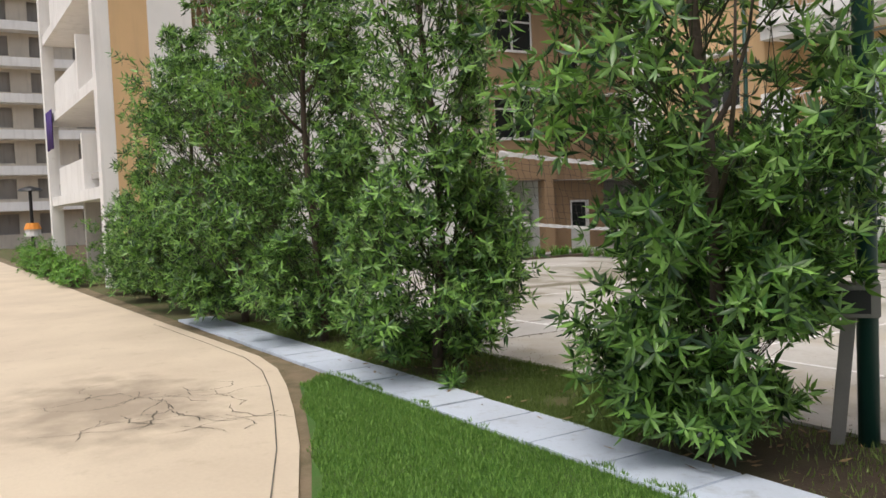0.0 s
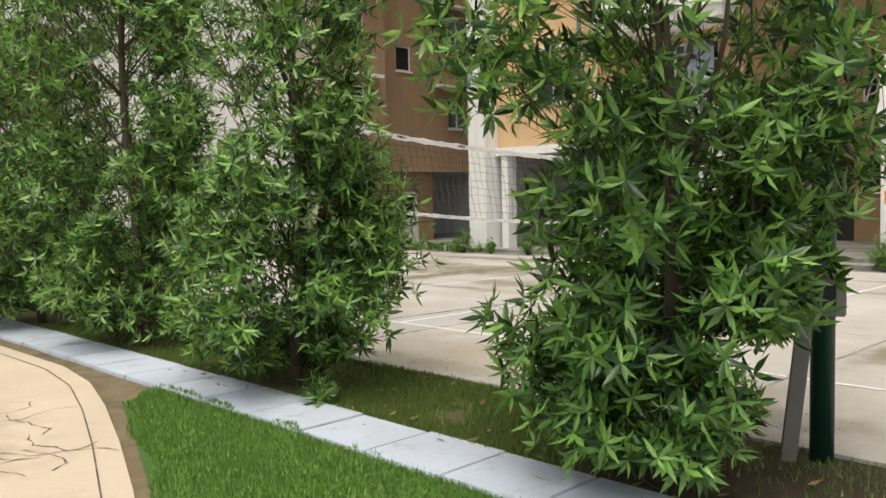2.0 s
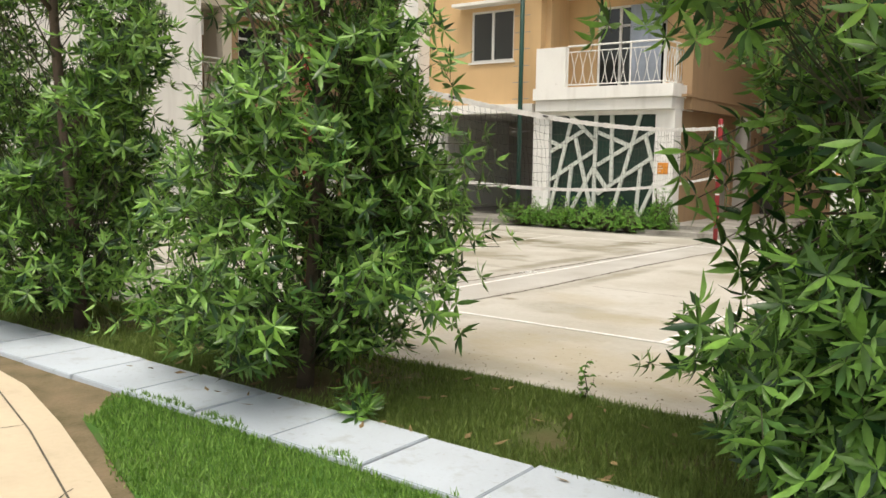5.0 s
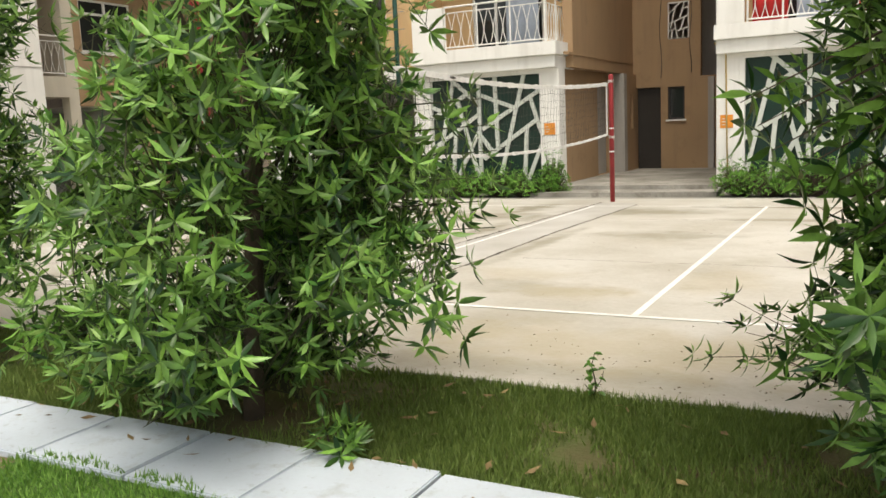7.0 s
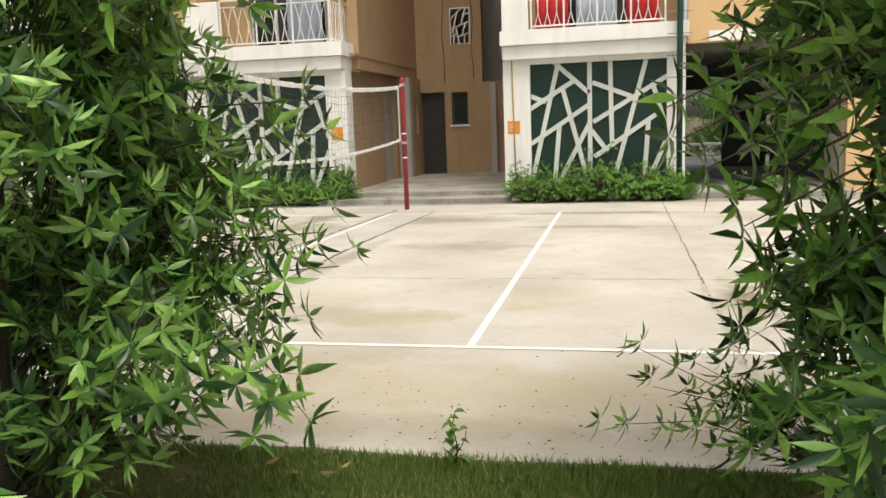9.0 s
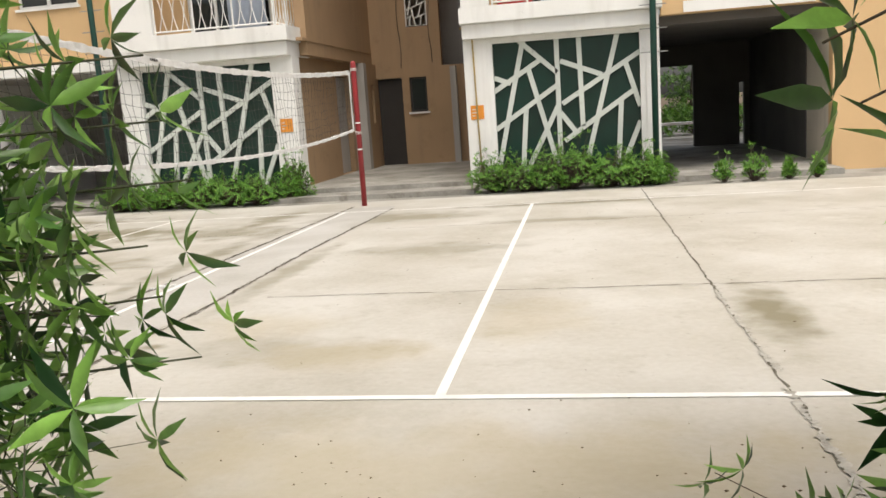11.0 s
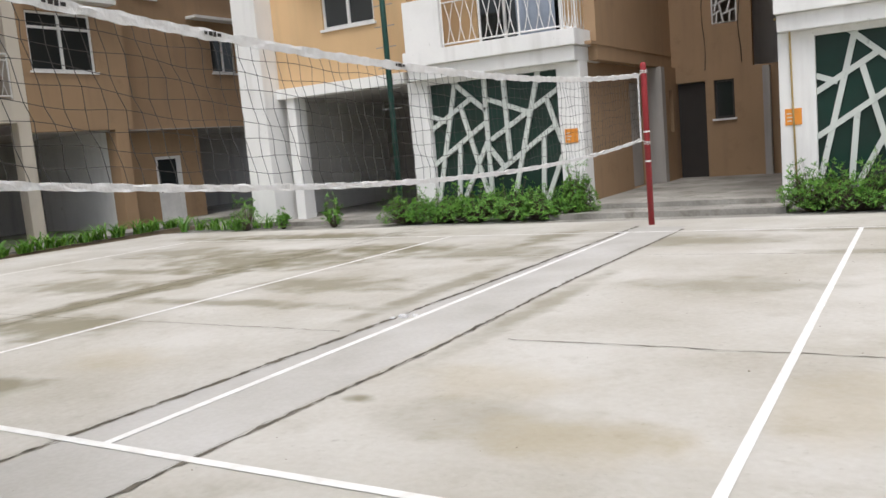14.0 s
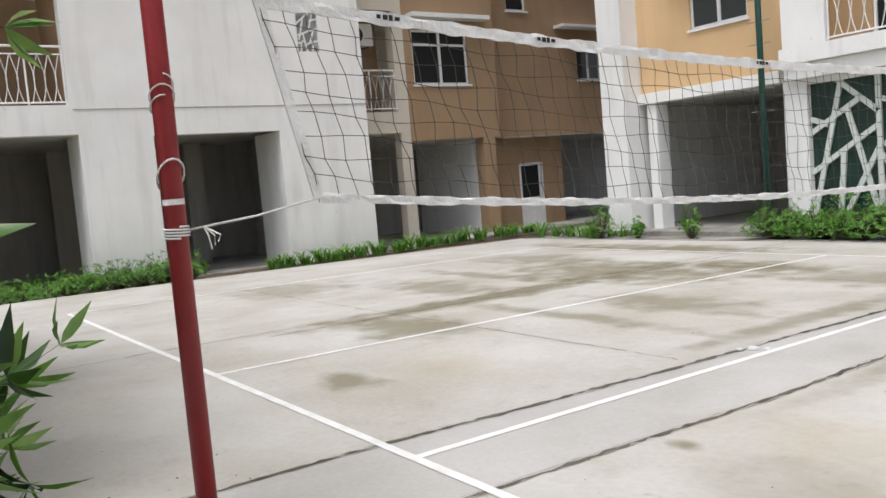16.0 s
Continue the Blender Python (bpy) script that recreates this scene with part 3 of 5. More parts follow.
def lattice_panel(x0, width):
    """A framed screen of crossing flat bars over dark green sheeting."""
    e = tagged(new("lattice_screen"), "white crossing-bar screen over dark green sheeting", "screen", "lattice screens")
    part("backing", boxes((x0 + 0.04, FY + 0.16, -0.25, x0 + width - 0.04, FY + 0.19, SO - 0.03)), DARKGREEN, e, "dark green translucent sheeting")
    bm = bmesh.new()
    box(bm, x0, FY + 0.02, -0.25, x0 + 0.10, FY + 0.2, SO)
    box(bm, x0 + width - 0.10, FY + 0.02, -0.25, x0 + width, FY + 0.2, SO)
    box(bm, x0 + 0.10, FY + 0.02, SO - 0.10, x0 + width - 0.10, FY + 0.2, SO)
    part("frame", bm, WHITE, e)
    k = width / 2.98
    for i, (a, b, c, d) in enumerate(LATTICE_BARS):
        bm = bmesh.new()
        bar(bm, (x0 + a * k, FY + 0.155, b), (x0 + c * k, FY + 0.155, d), 0.092, 0.05 + 0.003 * (i % 5), (0, -1, 0))
        part("bar", bm, LATTICE, e)


def vent_grille(name, axis, plane, a0, a1, z0, z1):
    e = tagged(new(name), "white vent grille with irregular cracked-pattern bars", "vent grille")
    def P(a, z):
        return (a0 + (a1 - a0) * a, plane, z0 + (z1 - z0) * z) if axis == "x" else (plane, a0 + (a1 - a0) * a, z0 + (z1 - z0) * z)
    up = (0, -1, 0) if axis == "x" else (1, 0, 0)
    lines = [(0, 0, 1, 0), (0, 1, 1, 1), (0, 0, 0, 1), (1, 0, 1, 1), (0, 0.7, 0.6, 1), (0.35, 0.86, 0.1, 0.3), (0, 0.42, 1, 0.62), (0.55, 0.52, 0.8, 1), (0.62, 0.8, 1, 0.85), (0.3, 0.46, 0.45, 0), (0, 0.2, 0.36, 0.3), (0.4, 0.2, 1, 0.3), (0.75, 0.26, 0.7, 0), (0.8, 0.58, 0.6, 0.24), (0.2, 0.25, 0.15, 0)]
    for i, (a, b, c, d) in enumerate(lines):
        bm = bmesh.new()
        bar(bm, P(a, b), P(c, d), 0.035, 0.03 + 0.002 * (i % 4), up)
        part("frame_bar" if i < 4 else "bar", bm, FRAME, e)
    return e


wall("wall_main_yellow", "x", FY, FY + 0.25, -9.24, -5.6, 2.95, TOP, [(-7.80, -6.42, 4.10 + 3 * i, 5.45 + 3 * i) for i in range(FLOORS)], YELLOW, "yellow painted facade above the open undercroft")
for i in range(FLOORS):
    window("window_%d" % (i + 1), "x", FY, -7.80, -6.42, 4.10 + 3 * i, 5.45 + 3 * i, -1)
    tagged(part("trim", boxes((-8.15, FY - 0.45, 5.55 + 3 * i, -6.1, FY, 5.63 + 3 * i)), WHITE), "thin white hood slab over the window", "trim", kind="structure")
tagged(part("trim", boxes((-9.24, FY - 0.12, SO, -5.75, FY + 0.3, 2.95)), WHITE), "white slab edge over the undercroft", "trim", kind="structure")
tagged(part("wall_pillar", boxes((-9.95, 11.85, -0.3, -9.24, 12.6, TOP)), WHITE, bevel=0.01), "white painted corner pillar with peeling base", "pillar", kind="structure")
tagged(part("wall_post", boxes((-9.06, 12.35, -0.3, -8.80, 12.75, SO)), WHITE, bevel=0.01), "white undercroft post", "pillar", kind="structure")
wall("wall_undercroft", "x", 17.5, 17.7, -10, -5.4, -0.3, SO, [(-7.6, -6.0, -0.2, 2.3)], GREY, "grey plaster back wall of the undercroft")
wall("wall_undercroft_side", "y", -10.0, -9.8, 12.6, 17.5, -0.3, SO, [], WHITE, "pale side wall of the undercroft")
wall("wall_panel_bay", "y", -5.75, -5.55, 12.85, 17.5, -0.3, SO, [], GREY, "grey side wall of the undercroft")
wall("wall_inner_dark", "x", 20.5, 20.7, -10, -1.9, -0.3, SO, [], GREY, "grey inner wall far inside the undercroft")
tagged(part("ceiling", boxes((-10, 12.7, SO, -2.2, 20.5, SO + 0.2)), SOFFIT), "plastered undercroft ceiling", "ceiling", kind="structure")
wall("wall_west_upper", "y", -10.1, -9.9, 12.6, 21, 2.95, TOP, [], TAN, "tan return wall of the main block")
tagged(part("pavement_undercroft", boxes((-9.8, 11.7, -0.3, -5.8, 17.5, -0.06)), PAVE, bevel=0.01), "cement floor of the undercroft", "pavement", kind="structure")

for x0, x1 in ((-5.75, -5.38), (-2.30, -1.92), (1.56, 2.02), (5.0, 5.26)):
    tagged(part("wall_column", boxes((x0, FY, -0.3, x1, FY + 0.45, SO)), WHITE, bevel=0.012), "white painted column with scuffed paint", "column", kind="structure")
lattice_panel(-5.38, 3.08)
lattice_panel(2.02, 2.98)
for i in range(FLOORS):
    z = BZ + 3 * i
    for x0, x1 in ((-5.62, -1.87), (1.55, 5.3)):
        slab = tagged(part("wall_balcony_slab", boxes((x0, 12.1, z - 0.30, x1, 13.6, z)), WHITE, bevel=0.012), "white balcony slab with a chipped edge", "balcony slab", kind="structure")
        part("edge_beam", boxes((x0 + 0.03, 12.2, z - 0.58, x1 - 0.06, 13.6, z - 0.302)), WHITE, slab, bevel=0.012)
    tagged(part("wall_balcony_parapet", boxes((-5.55, 12.12, z, -4.70, 12.24, z + 1.0)), WHITE, bevel=0.01), "solid white balcony parapet", "parapet", kind="structure")
    tagged(part("wall_balcony_parapet", boxes((1.6, 12.12, z, 2.14, 12.24, z + 1.0)), WHITE, bevel=0.01), "solid white balcony parapet", "parapet", kind="structure")
    if i < 3:
        railing("x", 12.17, -4.66, -2.14, z, z + 1.0)
        railing("x", 12.17, 2.2, 4.85, z, z + 1.0)
        railing("y", -2.12, 12.22, 13.5, z, z + 1.0)
    for x0, x1 in ((-4.6, -2.7), (2.6, 4.5)):
        window("window_balcony", "x", 13.6, x0, x1, z, z + 2.15, -1, z + 1.65, 2, "white framed glass balcony door")
wall("wall_balcony_back", "x", 13.6, 13.8, -5.6, -1.98, 2.75, TOP, [(-4.6, -2.7, BZ + 3 * i, BZ + 2.15 + 3 * i) for i in range(FLOORS)], YELLOW, "yellow wall behind the balconies")
wall("wall_balcony_back_east", "x", 13.6, 13.8, 1.6, 5.3, 2.75, TOP, [(2.6, 4.5, BZ + 3 * i, BZ + 2.15 + 3 * i) for i in range(FLOORS)], YELLOW, "yellow wall behind the balconies")
wall("wall_balcony_side", "y", -5.6, -5.45, 12.65, 13.6, 2.95, TOP, [], YELLOW, "yellow side wall of the balconies")
wall("wall_block_mid", "x", 13.3, 13.5, -5.55, -2.2, -0.3, SO, [], GREY, "grey wall behind the lattice panel")
wall("wall_block_mid_east", "x", 13.3, 13.5, 2.0, 5.1, -0.3, SO, [], GREY, "grey wall behind the lattice panel")

# passage
wall("wall_passage_west", "y", -2.2, -2.0, 12.85, 17.0, -0.3, SO + 0.02, [(15.6, 16.75, 0.03, 2.4)], TAN, "tan side wall of the passage")
tagged(part("wall_passage_pier", boxes((-2.2, 17.0, -0.3, -1.66, 17.3, SO + 0.02)), GREY, bevel=0.012), "scuffed pale grey pier beside the service door", "pillar", kind="structure")
wall("wall_passage_west_inner", "y", -1.86, -1.66, 17.3, 18.3, -0.3, SO + 0.02, [(17.62, 17.92, 1.2, 2.2)], TAN, "tan inner side wall with a slit")
wall("wall_passage_west_upper", "y", -1.98, -1.75, 12.95, 18.3, SO + 0.02, TOP, [], TAN, "tan upper wall over the passage")
part("trim", boxes((-1.99, 12.62, SO + 0.30, -1.735, 18.3, SO + 0.36)), TAN)
tagged(bpy.data.objects["trim"], kind="structure")
wall("wall_passage_back", "x", 18.3, 18.5, -2.2, 0.15, -0.3, TOP, [(-1.66, -0.96, 0.0, 2.35), (-0.76, -0.29, 1.42, 2.34), (-0.73, -0.18, 3.67, 4.65)], TAN, "tan end wall of the passage")
wall("wall_passage_back_low", "x", 18.3, 18.5, 0.15, 1.7, -0.3, 2.6, [], TAN, "tan end wall of the passage")
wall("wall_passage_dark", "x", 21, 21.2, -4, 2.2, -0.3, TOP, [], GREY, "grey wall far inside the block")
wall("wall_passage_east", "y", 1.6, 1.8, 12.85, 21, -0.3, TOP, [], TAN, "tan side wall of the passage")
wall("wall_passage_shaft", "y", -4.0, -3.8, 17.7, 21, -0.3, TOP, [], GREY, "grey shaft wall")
vent_grille("vent_grille", "x", 18.33, -0.73, -0.18, 3.67, 4.65)
window("window_passage", "x", 18.3, -0.76, -0.29, 1.42, 2.34, -1, 0, 0, "narrow dark passage window", DARKBROWN)
e = tagged(new("doorway_1"), "open doorway at the passage end, its dark depth a near-black slab", "door", kind="structure")
# slab added in the opening, coloured as the unlit depth of the open doorway
part("leaf", boxes((-1.64, 18.40, 0.03, -0.98, 18.44, 2.33)), DARKBROWN, e)
e = tagged(new("door_2"), "pale grey service door in the passage wall", "door", kind="structure")
part("leaf", boxes((-2.17, 15.62, 0.04, -2.12, 16.73, 2.38)), GREY, e)
tagged(part("wall_passage_post", boxes((0.40, 18.0, -0.1, 0.56, 18.2, 2.55)), GREY, bevel=0.01), "grey rendered post", "post", kind="structure")
tagged(part("pavement", boxes((-2.0, 12.1, -0.3, 1.6, 21, 0.03)), PAVE, bevel=0.01), "cement floor of the passage", "pavement", kind="structure")
tagged(part("pavement_step", boxes((-2.3, 11.35, -0.3, 1.75, 12.1, -0.06)), PAVE, bevel=0.01), "low worn cement step", "step", kind="structure")

# east undercroft
wall("wall_east_upper", "x", FY, FY + 0.25, 5.3, 22, 2.88, TOP, [(9.5 + 3 * k, 11 + 3 * k, 4.1 + 3 * i, 5.4 + 3 * i) for i in range(FLOORS) for k in range(3)], YELLOW, "yellow painted facade")
tagged(part("trim", boxes((5.7, FY - 0.03, 2.90, 8.0, FY, 3.10)), WHITE), "white lintel band", "trim", kind="structure")
wall("wall_east_lower", "x", FY, FY + 0.25, 8.3, 22, -0.3, 2.88, [], YELLOW, "yellow painted ground floor wall")
# dark skin over the deep end of the side wall, where shade falls
wall("wall_east_deep", "y", 8.28, 8.30, 14.2, 20, -0.3, SO, [], SHADEPLASTER, "dark skin on the undercroft side wall, standing for shade")
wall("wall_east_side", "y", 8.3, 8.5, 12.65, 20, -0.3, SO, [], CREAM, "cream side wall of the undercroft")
# back wall, inner wall and ceiling carry the undercroft's shade in their colour
wall("wall_east_back", "x", 20, 20.2, 5.1, 9, -0.3, SO, [(5.35, 6.8, -0.1, 2.16), (8.0, 8.13, -0.1, 1.62)], SHADEPLASTER, "undercroft back wall, coloured dark for shade")
wall("wall_east_inner", "y", 5.1, 5.3, 13.5, 20, -0.3, SO, [], SHADEPLASTER, "undercroft inner wall, coloured dark for shade")
tagged(part("ceiling", boxes((1.8, 12.7, SO, 9, 21, SO + 0.2)), SHADEPLASTER), "plastered undercroft ceiling, coloured dark for shade", "ceiling", kind="structure")
tagged(part("pavement_undercroft", boxes((5.3, 11.6, -0.3, 8.3, 21, -0.05)), PAVE, bevel=0.01), "cement floor of the undercroft", "pavement", kind="structure")
tagged(part("roof", boxes((-10.2, 12.6, TOP, 22, 22, TOP + 0.3)), CREAM), "flat roof of the block", "roof", kind="structure")

# ---- west wing ----
WX = -13.0
wing_open = [(2.62, 5.28, -0.3, 2.78), (-1.5, 1.25, -0.3, 2.85)] + [(5.9, 6.42, 4.45 + 3 * i, 5.3 + 3 * i) for i in range(FLOORS - 1)] + [(-0.8, 1.15, 3.4 + 3 * i, 5.75 + 3 * i) for i in range(FLOORS - 1)]
wall("wall_wing", "y", WX - 0.3, WX, -1.9, 7.45, -0.3, TOP, wing_open, WHITE, "tall white wing wall with openings")
tagged(part("trim", boxes((WX, 1.2, 3.30, WX + 0.012, 7.45, 3.32)), GREY), "groove line in the white wall", "trim", kind="structure")
wall("wall_wing_end", "y", WX - 0.3, WX, -2.82, -1.9, -0.3, TOP, [], YELLOW, "yellow end strip of the wing wall")
wall("wall_wing_return", "x", 7.15, 7.45, -16.5, WX - 0.3, -0.3, TOP, [], WHITE, "white return wall")
for x0, y0, y1, z1 in ((-14.4, 5.28, 5.55, 2.78), (-14.0, 2.35, 2.62, 2.78), (-14.1, 1.25, 1.5, 2.85)):
    tagged(part("wall_wing_pier", boxes((x0, y0, -0.3, WX - 0.3, y1, z1)), WHITE), "white pier behind the opening", "pillar", kind="structure")
for x, y in ((-16.6, 4.55), (-16.6, 6.3), (-17.2, 1.6)):
    tagged(part("wall_inner_pillar", boxes((x - 0.3, y - 0.22, -0.3, x, y + 0.22, 2.85)), GREY, bevel=0.01), "grey plastered pillar inside the undercroft", "pillar", kind="structure")
wall("wall_wing_back", "y", -18.0, -17.8, -2.9, 7.2, -0.3, 2.85, [(3.1, 4.0, 0.0, 2.2)], GREY, "grey inner wall of the undercroft")
for i in range(FLOORS - 1):
    vent_grille("vent_grille", "y", WX - 0.05, 5.9, 6.42, 4.45 + 3 * i, 5.3 + 3 * i)
    tagged(part("wall_wing_room", boxes((-15.2, -0.8, 3.4 + 3 * i, -15.0, 1.15, 5.75 + 3 * i)), TAN), "tan wall inside the balcony", "wall", kind="structure")
    if i < 2:
        railing("y", WX - 0.1, -0.78, 1.13, 3.4 + 3 * i, 4.48 + 3 * i)
        railing("y", -14.2, 7.6, 9.03, 3.25 + 3 * i, 4.25 + 3 * i)
    tagged(part("wall_recess_slab", boxes((-15.6, 7.45, 2.7 + 3 * i, -14.1, 9.07, 3.22 + 3 * i)), CREAM), "cream recess balcony slab", "balcony slab", kind="structure")
wall("wall_recess_back", "y", -15.6, -15.4, 7.45, 9.3, 2.7, TOP, [(7.7, 8.5, 3.3 + 3 * i, 5.4 + 3 * i) for i in range(FLOORS)], TAN, "tan wall behind the recess balcony")
wall("wall_recess_return", "x", 9.3, 9.4, -15.6, -14.5, 2.7, TOP, [], CREAM, "cream return wall of the recess")
wall("wall_wing_balcony_side", "x", 1.15, 1.3, -15.0, WX - 0.3, 3.0, TOP, [], TAN, "tan side wall of the wing balconies")
wall("wall_recess_room", "y", -17, -16.8, 7.45, 9.3, 2.7, TOP, [], GREY, "grey wall inside the flat")
wall("wall_recess_low", "y", -16.4, -16.2, 7.45, 9.2, -0.3, 2.7, [], CREAM, "cream wall under the recess balcony")
wall("wall_wing_brown", "y", -14.4, -14.2, 9.4, 12.1, 2.48, TOP, [(9.63, 11.38, 3.9 + 3 * i, 5.29 + 3 * i) for i in range(FLOORS - 1)], TAN, "tan wall with bedroom windows")
wall("wall_wing_brown_back", "y", -15.0, -14.8, 12.1, 21, 2.45, TOP, [(15.95, 16.95, 4.1 + 3 * i, 5.2 + 3 * i) for i in range(FLOORS - 1)] + [(13.32, 14.06, 6.05 + 3 * i, 6.95 + 3 * i) for i in range(FLOORS - 2)], TAN, "tan recessed wall")
wall("wall_wing_brown_return", "x", 12.1, 12.3, -14.8, -14.2, 2.48, TOP, [], TAN, "tan return wall")
wall("wall_wing_ground", "y", -15.0, -14.8, 12.1, 15.05, -0.3, 2.45, [(13.36, 14.25, -0.1, 1.72)], TAN, "tan ground floor wall with a half-glazed door")
wall("wall_wing_stub", "x", 11.72, 11.88, -17.6, -14.6, -0.3, 2.45, [], WHITE, "pale plaster side wall of the undercroft bay")
wall("wall_wing_inner", "y", -18.5, -18.3, 7.4, 21, -0.3, 3.0, [], GREY, "grey inner wall of the undercroft")
for i in range(FLOORS - 1):
    window("window_bedroom", "y", -14.2, 9.63, 11.38, 3.9 + 3 * i, 5.29 + 3 * i, 1, 4.92 + 3 * i, 1, "white framed bedroom window with a transom")
    if i < FLOORS - 2:
        window("window_high", "y", -14.8, 13.32, 14.06, 6.05 + 3 * i, 6.95 + 3 * i, 1, 0, 0, "small dark high window")
    window("window_small", "y", -14.8, 15.95, 16.95, 4.1 + 3 * i, 5.2 + 3 * i, 1)
    tagged(part("trim", boxes((-14.2, 9.5, 5.55 + 3 * i, -13.85, 11.95, 5.66 + 3 * i)), WHITE), "white hood slab over the window", "trim", kind="structure")
    tagged(part("trim", boxes((-14.8, 15.1, 5.6 + 3 * i, -14.4, 17.1, 5.68 + 3 * i)), WHITE), "white hood slab over the window", "trim", kind="structure")
e = tagged(new("door_3"), "half glazed white door in the tan wall", "door", kind="structure")
bm = boxes((-14.86, 13.36, -0.1, -14.78, 13.42, 1.72), (-14.86, 14.10, -0.1, -14.78, 14.25, 1.72), (-14.86, 13.42, 1.64, -14.78, 14.10, 1.72), (-14.86, 13.42, -0.1, -14.79, 14.10, 0.72))
part("frame", bm, FRAME, e)
part("pane", boxes((-14.84, 13.42, 0.72, -14.82, 14.10, 1.64)), PANE, e)
tagged(part("ceiling", boxes((-24, -2.9, 2.85, WX - 0.3, 7.15, 3.0)), SOFFIT), "plastered undercroft ceiling", "ceiling", kind="structure")
tagged(part("ceiling", boxes((-18.3, 9.1, 2.45, -14.4, 21, 2.47)), SOFFIT), "plastered undercroft ceiling", "ceiling", kind="structure")
tagged(part("wall_wing_post", boxes((-14.5, 9.07, -0.3, -14.2, 9.4, TOP)), CREAM, bevel=0.01), "cream undercroft post", "pillar", kind="structure")
tagged(part("wall_wing_post", boxes((-14.6, 11.70, -0.3, -14.2, 12.1, 2.48)), TAN, bevel=0.01), "tan undercroft post", "pillar", kind="structure")
tagged(part("roof", boxes((-24, -3.2, TOP, WX, 21, TOP + 0.3)), CREAM), "flat roof of the wing", "roof", kind="structure")
tagged(part("pavement_wing", boxes((-24, -2.9, -0.3, WX - 0.05, 21, -0.08)), PAVE), "cement floor under the wing", "pavement", kind="structure")

# south balconies of the wing
for x in (-13.45, -23.2):
    tagged(part("wall_column", boxes((x, -3.2, -0.3, x + 0.45, -2.82, TOP)), WHITE, bevel=0.01), "slim white balcony column", "column", kind="structure")
wall("wall_wing_low", "x", -1.6, -1.4, -24, -13.3, -0.3, 2.24, [], CREAM, "cream plaster wall under the balconies")
for i in range(FLOORS):
    z = 2.24 + 2.75 * i
    tagged(part("wall_balcony_beam", boxes((-22.75, -3.15, z, -13.45, -1.4, z + 0.3)), WHITE), "white balcony slab", "balcony slab", kind="structure")
    tagged(part("wall_balcony_parapet", boxes((-21.0, -3.1, z + 0.3, -16.5, -3.0, z + 1.2)), WHITE), "white balcony parapet", "parapet", kind="structure")
    tagged(part("wall_balcony_divider", boxes((-16.5, -3.1, z + 0.3, -16.3, -1.4, z + 1.9)), WHITE), "white balcony side wall", "wall", kind="structure")
wall("wall_balcony_rooms", "x", -1.4, -1.2, -24, -13.3, 2.24, TOP, [(-22.5, -14.2, 2.56, 4.75)] + [(-21, -17.5, 2.56 + 2.75 * i, 4.6 + 2.75 * i) for i in range(1, FLOORS)], TAN, "tan wall behind the balconies")

# outdoor unit on the recess balcony, and loose cables
e = tagged(new("air_conditioner"), "white outdoor air conditioner unit on wall brackets", "air conditioner")
bm = boxes((-15.05, 8.05, 4.95, -14.75, 8.85, 5.5))
part("case", bm, FRAME, e, bevel=0.015)
bm = bmesh.new()
tube(bm, [(-14.75, 8.36, 5.22), (-14.735, 8.36, 5.22)], 0.2, 20)
part("fan_grille", bm, BLACK, e, "dark round fan grille")
for y in (8.2, 8.7):
    part("bracket", boxes((-15.4, y, 4.90, -14.75, y + 0.04, 4.95)), STEEL, e)
for k, (x, z0, z1) in enumerate(((-0.95, 2.6, 5.6), (-0.12, 2.7, 5.2))):
    e = tagged(new("loose_cable"), "thin dark cable hanging down the passage wall", "cable")
    bm = bmesh.new()
    tube(bm, [(x + 0.03 * math.sin(i * 1.3 + k), 18.285, z0 + (z1 - z0) * i / 8) for i in range(9)], 0.010, 5)
    part("cable", bm, BLACK, e)


# ---- volleyball net ----
def net_top(y):
    s = (y + 0.61) / 10.3
    return 2.31 - 0.16 * s - 0.84 * s * (1 - s)


def net_low(y):
    s = (y + 0.40) / 10.1
    return 1.39 - 0.19 * s - 0.94 * s * (1 - s)


def net_pole(y, h):
    e = new("net_pole")
    bm = bmesh.new()
    z0 = gz(y) - 0.05
    tube(bm, [(0, y, z0), (0, y, h - 0.04), (0, y, h - 0.01), (0, y, h)], [0.046, 0.046, 0.04, 0.02], 20)
    part("pole", bm, RED, e, smooth=True)
    return e


poles = [tagged(net_pole(-1.09, 2.62), "red painted steel net pole set in concrete", "net pole", "net poles"), tagged(net_pole(9.98, 2.35), "red painted steel net pole set in concrete", "net pole", "net poles")]
net = tagged(new("volleyball_net"), "sagging black volleyball net with white canvas tapes", "net")
N = 420
